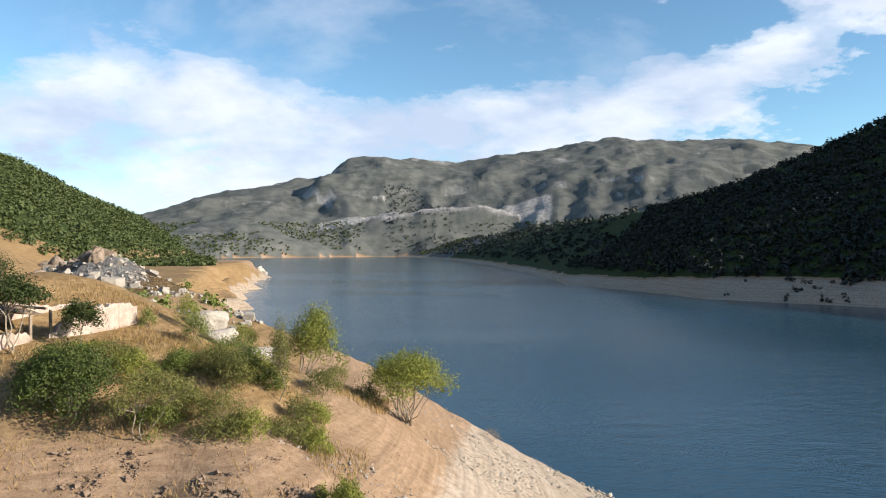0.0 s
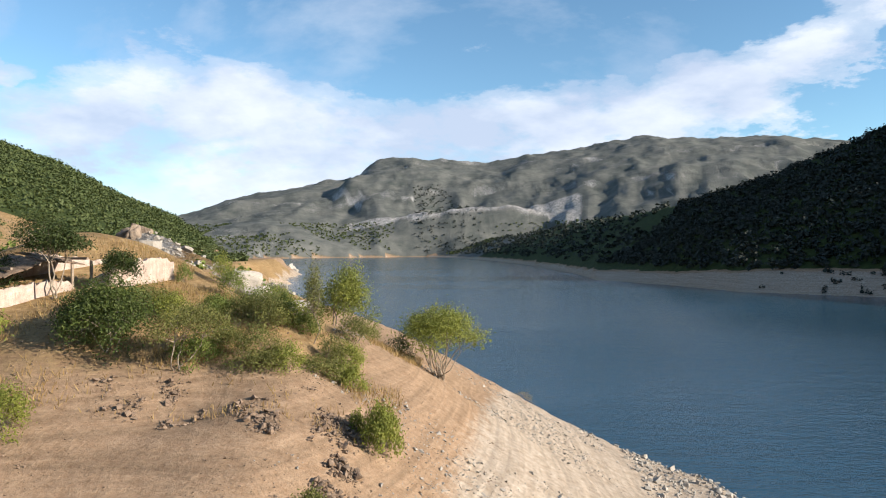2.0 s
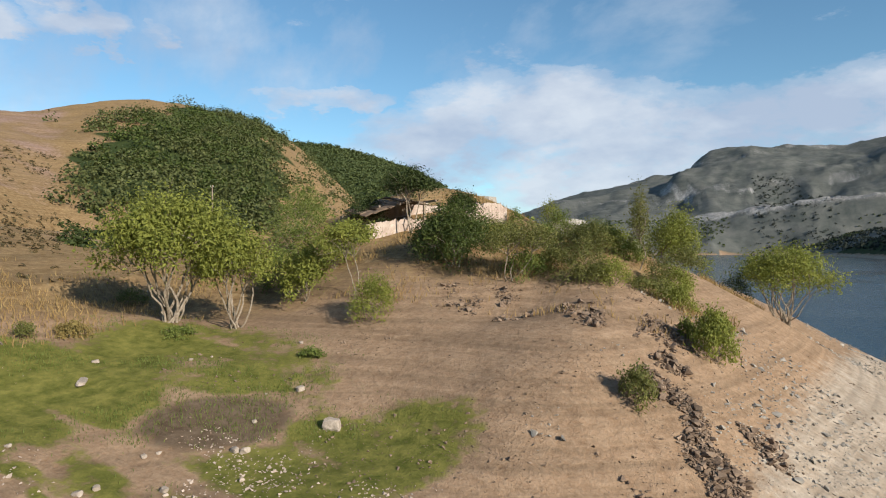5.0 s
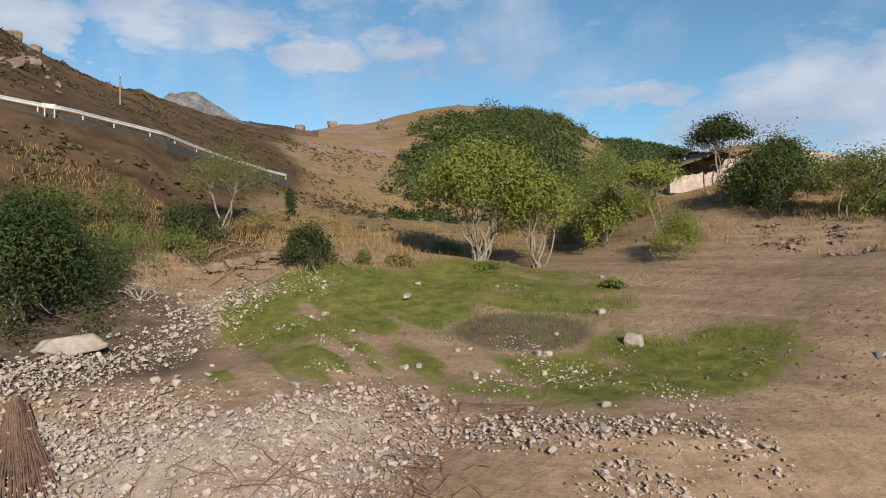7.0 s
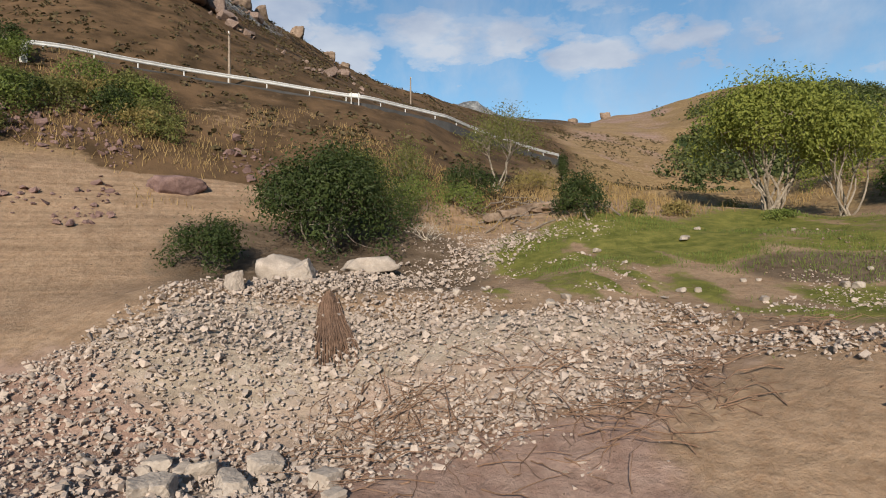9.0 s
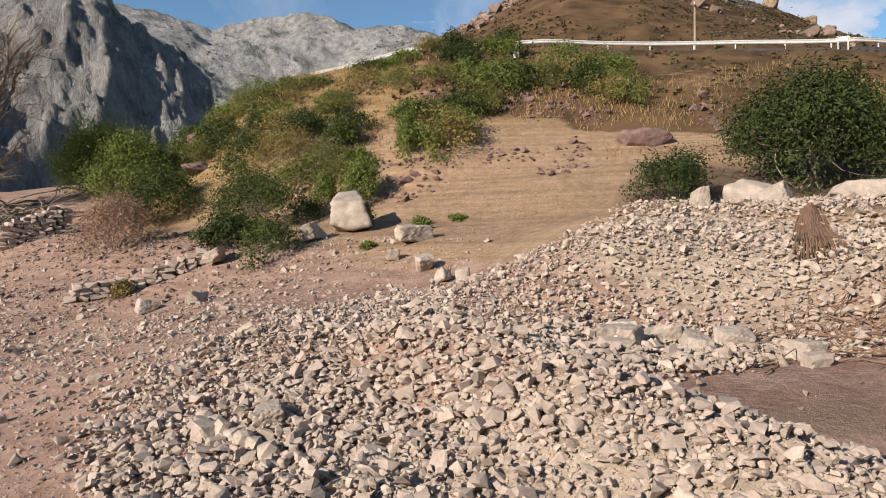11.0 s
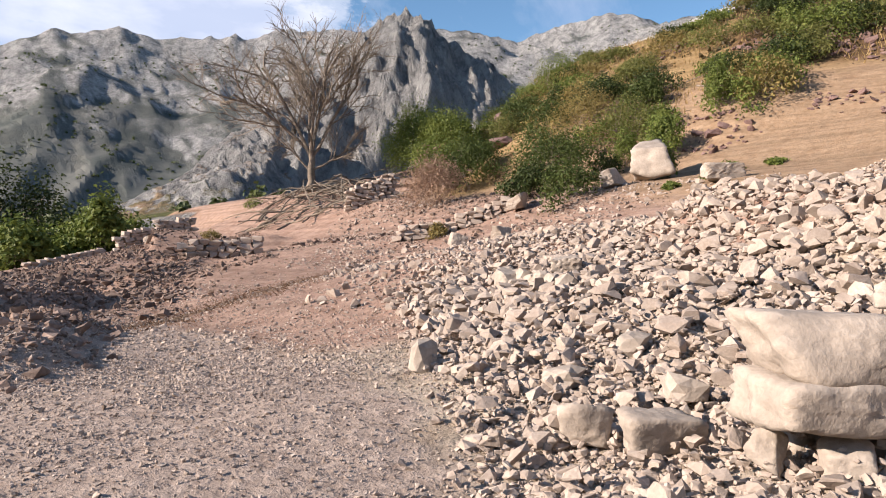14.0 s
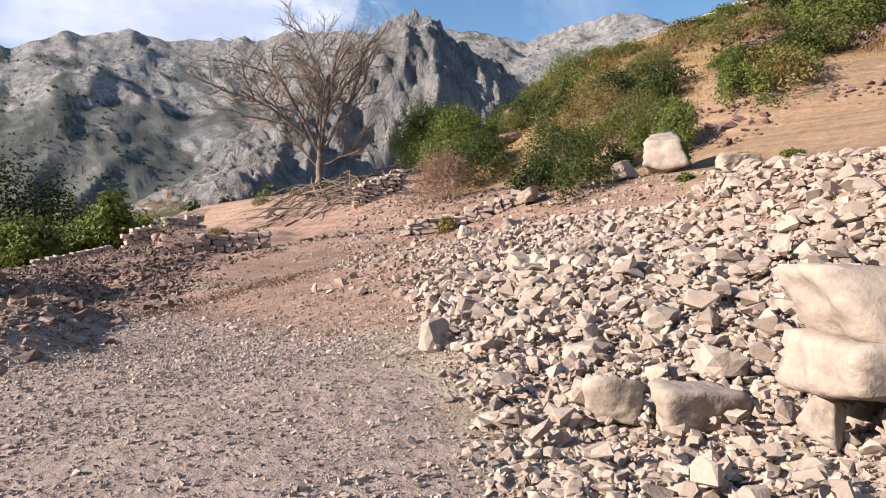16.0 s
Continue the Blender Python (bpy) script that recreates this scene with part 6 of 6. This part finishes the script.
# ---- ruined walls ----
def dry_wall(x0, y0, x1, y1, tall, label, thick=0.45, piece=0.34, seed=0, mat=None, ragged=0.35):
    """A broken dry-stone wall, laid stone by stone in courses."""
    rng = np.random.default_rng(900 + seed)
    length = math.hypot(x1 - x0, y1 - y0)
    turn = math.degrees(math.atan2(y1 - y0, x1 - x0))
    base = thing("stone_wall", x0, y0, ground_at(x0, y0), label, "wall")
    shapes = [mesh_of("stone", v / np.abs(v).max(0), f, mat or STONE) for v, f in STONES[:8]]
    courses = max(1, int(tall / (piece * 0.55)))
    for c in range(courses):
        s = rng.uniform(0, piece)
        while s < length:
            w = piece * rng.uniform(0.7, 1.35)
            top = tall * (1 - ragged * (0.5 + 0.5 * math.sin(s * 1.7 + seed * 2.1)) - ragged * 0.3 * rng.uniform())
            if c * piece * 0.55 < top:
                k = (s + w / 2) / length
                x, y = x0 + (x1 - x0) * k, y0 + (y1 - y0) * k
                z = ground_at(x, y) + (c + 0.4) * piece * 0.55
                ob = new("stone", shapes[rng.integers(len(shapes))])
                seat(ob, base, pose(x, y, z, rng.normal(0, 4), rng.normal(0, 4), turn + rng.normal(0, 7)) @ Matrix.Diagonal((w * 0.56, thick * rng.uniform(0.5, 0.62), piece * 0.34, 1)))
            s += w * 0.96
    return base


dry_wall(-8.2, -26.6, -10.9, -25.6, 0.75, "low broken wall of squared pale stones", seed=1, piece=0.42)
dry_wall(-14.0, -20.6, -17.6, -18.2, 0.6, "low broken wall of pale stones along the terrace", seed=2)
dry_wall(-17.8, -30.8, -20.2, -29.8, 1.35, "standing piece of pale ruined wall", seed=3, thick=0.6, ragged=0.25)
dry_wall(-10.3, -48.0, -15.5, -48.6, 1.3, "whitish ruined wall before the hollow", seed=4, thick=0.6, piece=0.45)
dry_wall(-5.0, -46.0, -9.6, -47.6, 0.6, "low remains of a whitish wall", seed=5, piece=0.4)
dry_wall(-9.8, -33.8, -13.2, -32.2, 0.9, "broken dark wall stub in red debris", seed=6, mat=RED_STONE)

# ---- built things ----
def box(bm, cx, cy, cz, sx, sy, sz, bevel=0.0):
    m = Matrix.Translation((cx, cy, cz)) @ Matrix.Diagonal((sx, sy, sz, 1))
    made = bmesh.ops.create_cube(bm, size=1.0, matrix=m)
    if bevel:
        edges = list({e for v in made["verts"] for e in v.link_edges})
        bmesh.ops.bevel(bm, geom=edges, offset=bevel, segments=2, affect="EDGES")
    return made["verts"]


def ruin():
    """The ruined hut on the knoll: broken walls, part of its roof, an open dark inside."""
    x0, y0, x1, y1 = -28.0, 37.6, -22.0, 48.2
    length = math.hypot(x1 - x0, y1 - y0)
    turn = math.degrees(math.atan2(y1 - y0, x1 - x0))
    z = 12.9
    base = thing("ruined_hut", x0, y0, z, "roofless pinkish stone hut ruin on the knoll", "ruin", turn=turn)

    def wall(name, pts, thick, mat, off, label="", seed=0):
        """A wall from a profile of (along, height), with a ragged broken top."""
        rng = np.random.default_rng(seed)
        xs = np.linspace(pts[0][0], pts[-1][0], 46)
        hs = np.interp(xs, [p[0] for p in pts], [p[1] for p in pts]) + rng.normal(0, 0.07, 46)
        bm = bmesh.new()
        rows = []
        for s, h in zip(xs, hs):
            j = rng.normal(0, 0.012, 4)
            rows.append([bm.verts.new(q) for q in ((s, off + j[0], -0.6), (s, off + thick + j[1], -0.6), (s, off + thick + j[2], max(h, 0.1)), (s, off + j[3], max(h, 0.1) + 0.05))])
        for a, b in zip(rows, rows[1:]):
            for i in range(4):
                bm.faces.new((a[i], b[i], b[(i + 1) % 4], a[(i + 1) % 4]))
        bm.faces.new(rows[0]), bm.faces.new(rows[-1][::-1])
        bmesh.ops.recalc_face_normals(bm, faces=bm.faces)
        return part(name, bm, mat, base, label)

    wall("wall", [(0, 0.3), (1.2, 0.55), (2.6, 0.75), (4.4, 0.8), (4.6, 0.5)], 0.45, PLASTER, 0, "broken pinkish stone wall", 1)
    wall("wall", [(5.8, 0.5), (7.0, 1.25), (8.6, 2.0), (11.2, 2.15), (12.1, 1.8)], 0.5, PLASTER, 0, "pale plastered standing wall", 2)
    wall("wall", [(-0.4, 1.0), (2.5, 2.1), (4.0, 2.5), (6.0, 2.3), (8.0, 2.0), (12.1, 2.2)], 0.45, PLASTER, 3.4, "broken rear wall", 3)
    for s, seed in ((11.7, 6),):
        rng = np.random.default_rng(seed)
        for k in range(7):
            bm = bmesh.new()
            box(bm, s + rng.normal(0, 0.03), 0.4 + 0.46 * k + 0.23, 0.6 + rng.uniform(0, 0.25) + 0.16 * k * (s < 6), 0.42, 0.47, 2.4 + 0.32 * k * (s < 6) - (1.2 if s < 1 else 0), 0.04)
            part("wall_block", bm, PLASTER, base)
    # what is left of the roof: a sagging skin of slabs on beams
    rng = np.random.default_rng(9)
    for i in range(9):
        for k in range(5):
            s, d = 0.2 + i * 0.62, 0.1 + k * 0.75
            h = 1.15 + 0.2 * min(i, 5) + 0.1 * k - 0.1 * max(i - 6, 0)
            bm = bmesh.new()
            box(bm, 0, 0, 0, 0.66, 0.82, 0.07, 0.015)
            slab = part("roof_slab", bm, DARK_ROCK, base)
            slab.matrix_basis = pose(s, d + 0.35, h + rng.normal(0, 0.03), 8 + rng.normal(0, 5), (-16 if i < 5 else 3) + rng.normal(0, 5), rng.normal(0, 5))
    for s in (1.0, 2.6, 4.2, 5.6):
        bm = bmesh.new()
        box(bm, s, 1.8, 1.55 + 0.12 * s, 0.14, 3.8, 0.16, 0.02)
        part("beam", bm, WOOD, base, "grey weathered beam")
    for s in (4.75, 6.0):
        bm = bmesh.new()
        box(bm, s, 0.2, 0.9, 0.16, 0.16, 2.4, 0.02)
        part("post", bm, WOOD, base, "grey weathered post")


ruin()


def road_line(b):
    """The road runs along the bench above the slope: place on its middle."""
    r = 0.5 * (along(b, ROAD_HILL, 1) + along(b, UPPER_FOOT, 1)) + 0.2
    x, y = -r * math.sin(radians(b)), r * math.cos(radians(b))
    return x, y, ground_at(x, y)


def road():
    bearings = np.linspace(70, 126, 130)
    mid = np.array([road_line(b) for b in bearings])
    d = np.gradient(mid[:, :2], axis=0)
    d /= np.linalg.norm(d, axis=1)[:, None]
    side = np.stack([-d[:, 1], d[:, 0]], -1)
    z = np.convolve(np.pad(mid[:, 2], 4, mode="edge"), np.ones(9) / 9, "valid") + 0.28
    rows = []
    for off, dz in ((-3.2, -0.9), (-2.9, 0.0), (2.9, 0.02), (3.2, -0.9)):
        rows.append(np.column_stack([mid[:, :2] + side * off, z + dz]))
    v = np.concatenate(rows)
    n = len(bearings)
    f = [(k * n + i, k * n + i + 1, (k + 1) * n + i + 1, (k + 1) * n + i) for k in range(3) for i in range(n - 1)]
    ob = new("road", mesh_of("road", v, np.array(f), ASPHALT))
    tagged(ob, "narrow grey asphalt road along the hillside", "road", kind="structure")
    # pale steel guardrail on the valley side, post by post
    base = thing("guardrail", *mid[0], "pale galvanised guardrail along the hillside road", "guardrail")
    out = side * (-2.6 if np.hypot(*(mid[0, :2] + side[0] * -2.6)) < np.hypot(*mid[0, :2]) else 2.6)
    line = np.column_stack([mid[:, :2] + out, z])
    prof = ((0, 0.45), (0.05, 0.5), (0.0, 0.57), (0.0, 0.61), (0.05, 0.68), (0.0, 0.74), (-0.03, 0.74), (-0.03, 0.45))
    unit = out / np.linalg.norm(out, axis=1)[:, None]
    k = len(prof)
    v = np.concatenate([np.column_stack([line[:, :2] + unit * px, line[:, 2] + pz]) for px, pz in prof])
    f = [(a * n + i, a * n + i + 1, ((a + 1) % k) * n + i + 1, ((a + 1) % k) * n + i) for a in range(k) for i in range(n - 1)]
    rail = new("rail", mesh_of("rail", v, np.array(f), METAL))
    seat(rail, base, Matrix())
    bm = bmesh.new()
    box(bm, 0, 0, 0.2, 0.1, 0.08, 1.0, 0.01)
    me = bpy.data.meshes.new("post")
    bm.to_mesh(me)
    bm.free()
    me.materials.append(METAL)
    step = np.hypot(*np.diff(line[:, :2], axis=0).T).cumsum()
    for s in np.arange(0, step[-1], 3.0):
        i = int(np.searchsorted(step, s))
        post = new("post", me)
        seat(post, base, pose(line[i, 0] - unit[i, 0] * 0.08, line[i, 1] - unit[i, 1] * 0.08, line[i, 2] - 0.05))
    return z


road()


def pole(b, r, tall, label):
    x, y = -r * math.sin(radians(b)), r * math.cos(radians(b))
    base = thing("utility_pole", x, y, ground_at(x, y) - 0.3, label, "utility pole", "utility poles")
    v, f = tube([(0, 0, 0), (0, 0, tall * 0.5), (0, 0, tall)], (0.13, 0.11, 0.085), 10)
    part_of("shaft", v, f, WOOD, base, shade=True)
    bm = bmesh.new()
    box(bm, 0, 0, tall - 0.35, 0.9, 0.08, 0.1, 0.01)
    part("crossarm", bm, WOOD, base)
    for o in (-0.38, 0.0, 0.38):
        v, f = tube([(o, 0, tall - 0.3), (o, 0, tall - 0.18), (o, 0, tall - 0.08)], (0.02, 0.045, 0.03), 8)
        part_of("insulator", v, f, PAINT, base)


pole(96.0, 61.5, 5.2, "weathered wooden utility pole above the road")
pole(81.0, 104.0, 4.6, "weathered wooden utility pole on the far slope")
pole(121.4, 92.0, 5.4, "weathered wooden utility pole behind the brow")
pole(49.0, 128.0, 6.0, "weathered wooden utility pole by the woods")


def road_sign(b):
    x, y, z = road_line(b)
    k = 1 - 3.6 / math.hypot(x, y)
    x, y = x * k, y * k
    base = thing("road_sign", x, y, ground_at(x, y) - 0.2, "white sign board on two posts, seen from behind", "road sign", turn=b - 180 + 12)
    for o in (-0.3, 0.3):
        bm = bmesh.new()
        box(bm, o, 0, 0.5, 0.08, 0.06, 1.2, 0.01)
        part("post", bm, METAL, base)
    bm = bmesh.new()
    box(bm, 0, -0.06, 0.92, 0.85, 0.05, 0.3, 0.02)
    part("board", bm, PAINT, base, "plain white board")


road_sign(85.8)
bx, by = -43.9, -16.3
hut = thing("roadside_cabinet", bx, by, ground_at(bx, by) - 0.1, "small white roadside cabinet on the brow", "cabinet", turn=20)
bm = bmesh.new()
box(bm, 0, 0, 0.5, 0.5, 0.4, 1.1, 0.03)
part("body", bm, PAINT, hut)
bm = bmesh.new()
box(bm, 0, 0, 1.08, 0.6, 0.5, 0.08, 0.02)
part("cap", bm, PAINT, hut)


def driftwood(name, x, y, label, count, reach, seed, tall=0.35, mat=None, radius=0.035):
    """Bleached dead branches lying over one another."""
    rng = np.random.default_rng(seed)
    base = thing(name, x, y, ground_at(x, y), label, "dead branches")
    for i in range(count):
        a = rng.uniform(0, 6.28)
        c = rng.normal(size=2) * reach * 0.28
        ln = reach * rng.uniform(0.3, 0.75)
        p = np.array([[c[0] - math.cos(a) * ln / 2, c[1] - math.sin(a) * ln / 2, 0], [c[0] + math.cos(a) * ln / 2, c[1] + math.sin(a) * ln / 2, rng.uniform(0, tall)]])
        g = [ground_at(x + q[0], y + q[1]) - base.location.z for q in p]
        line = bent(rng, p[0] + (0, 0, g[0] + 0.04), p[1] + (0, 0, g[1] + 0.06), 6, 0.06)
        v, f = tube(line, np.linspace(radius, radius * 0.35, 6) * rng.uniform(0.6, 1.5), 5)
        part_of("branch", v, f, mat or DEAD_BARK, base)


driftwood("driftwood", -20.0, -38.0, "tangle of grey fallen branches round the bare tree", 90, 7.0, 1, 0.9, radius=0.05)
driftwood("driftwood", -20.5, -33.6, "tangle of fallen branches on red soil", 60, 5.5, 2, 0.8, radius=0.045)
driftwood("driftwood", -31.4, 10.6, "heap of bleached driftwood under a ledge", 34, 4.6, 3, 0.5)
driftwood("driftwood", -30.0, -19.0, "bleached sticks on the slope", 18, 6.0, 4, 0.2)
woody("dead_shrub", -28.5, 5.1, 2.5, 1.1, BROOM_LEAF, "bleached leafless shrub with many forked stems", "shrub", stems=11, bare=0.1, lobes=18, leaves=0, bark=plain("bleached_wood", (0.34, 0.29, 0.23), (0.55, 0.49, 0.41), 5, 0.9, 0.0), thick=0.09)

# the undercut ledge over the driftwood
for i in range(7):
    _r = np.random.default_rng(700 + i)
    boulder(-31.8 + 0.15 * i, 9.0 + 0.62 * i, 1.2, 1.0, 0.5, "grey stone slab of an undercut ledge", turn=_r.uniform(0, 180), seed=90 + i, mat=DARK_ROCK, sink=0.0)


def root_fan(x, y, label):
    """Dry brown roots hanging down the bank in a fan."""
    rng = np.random.default_rng(15)
    base = thing("root_mass", x, y, ground_at(x, y), label, "roots")
    for i in range(130):
        spread = np.clip(rng.normal(0, 0.22), -0.5, 0.5)
        k = np.linspace(0, rng.uniform(0.6, 1.0), 6)
        line = np.stack([k * 4.3, spread * (0.4 + 0.95 * k) + rng.normal(0, 0.02, 6), np.zeros(6)], -1)
        for p, t in zip(line, k):
            p[2] = ground_at(x + p[0], y + p[1]) - base.location.z + 0.26 * (1 - t) ** 0.5 * (1 - 1.5 * abs(spread)) + 0.06 + rng.normal(0, 0.015)
        v, f = tube(line, np.linspace(0.026, 0.011, 6), 4)
        part_of("root", v, f, ROOTS, base)


root_fan(-19.5, 0.6, "fan of dry brown roots hanging over the rubble bank")
# red-brown dead creepers over the bank
_r = np.random.default_rng(31)
for i in range(22):
    driftwood("dry_creeper", -13.3 + _r.uniform(-1.9, 1.9), 3.5 + _r.uniform(-3.0, 7.5), "red-brown dead creeper over rubble", 16, 2.6, 40 + i, 0.14, ROOTS, 0.012)
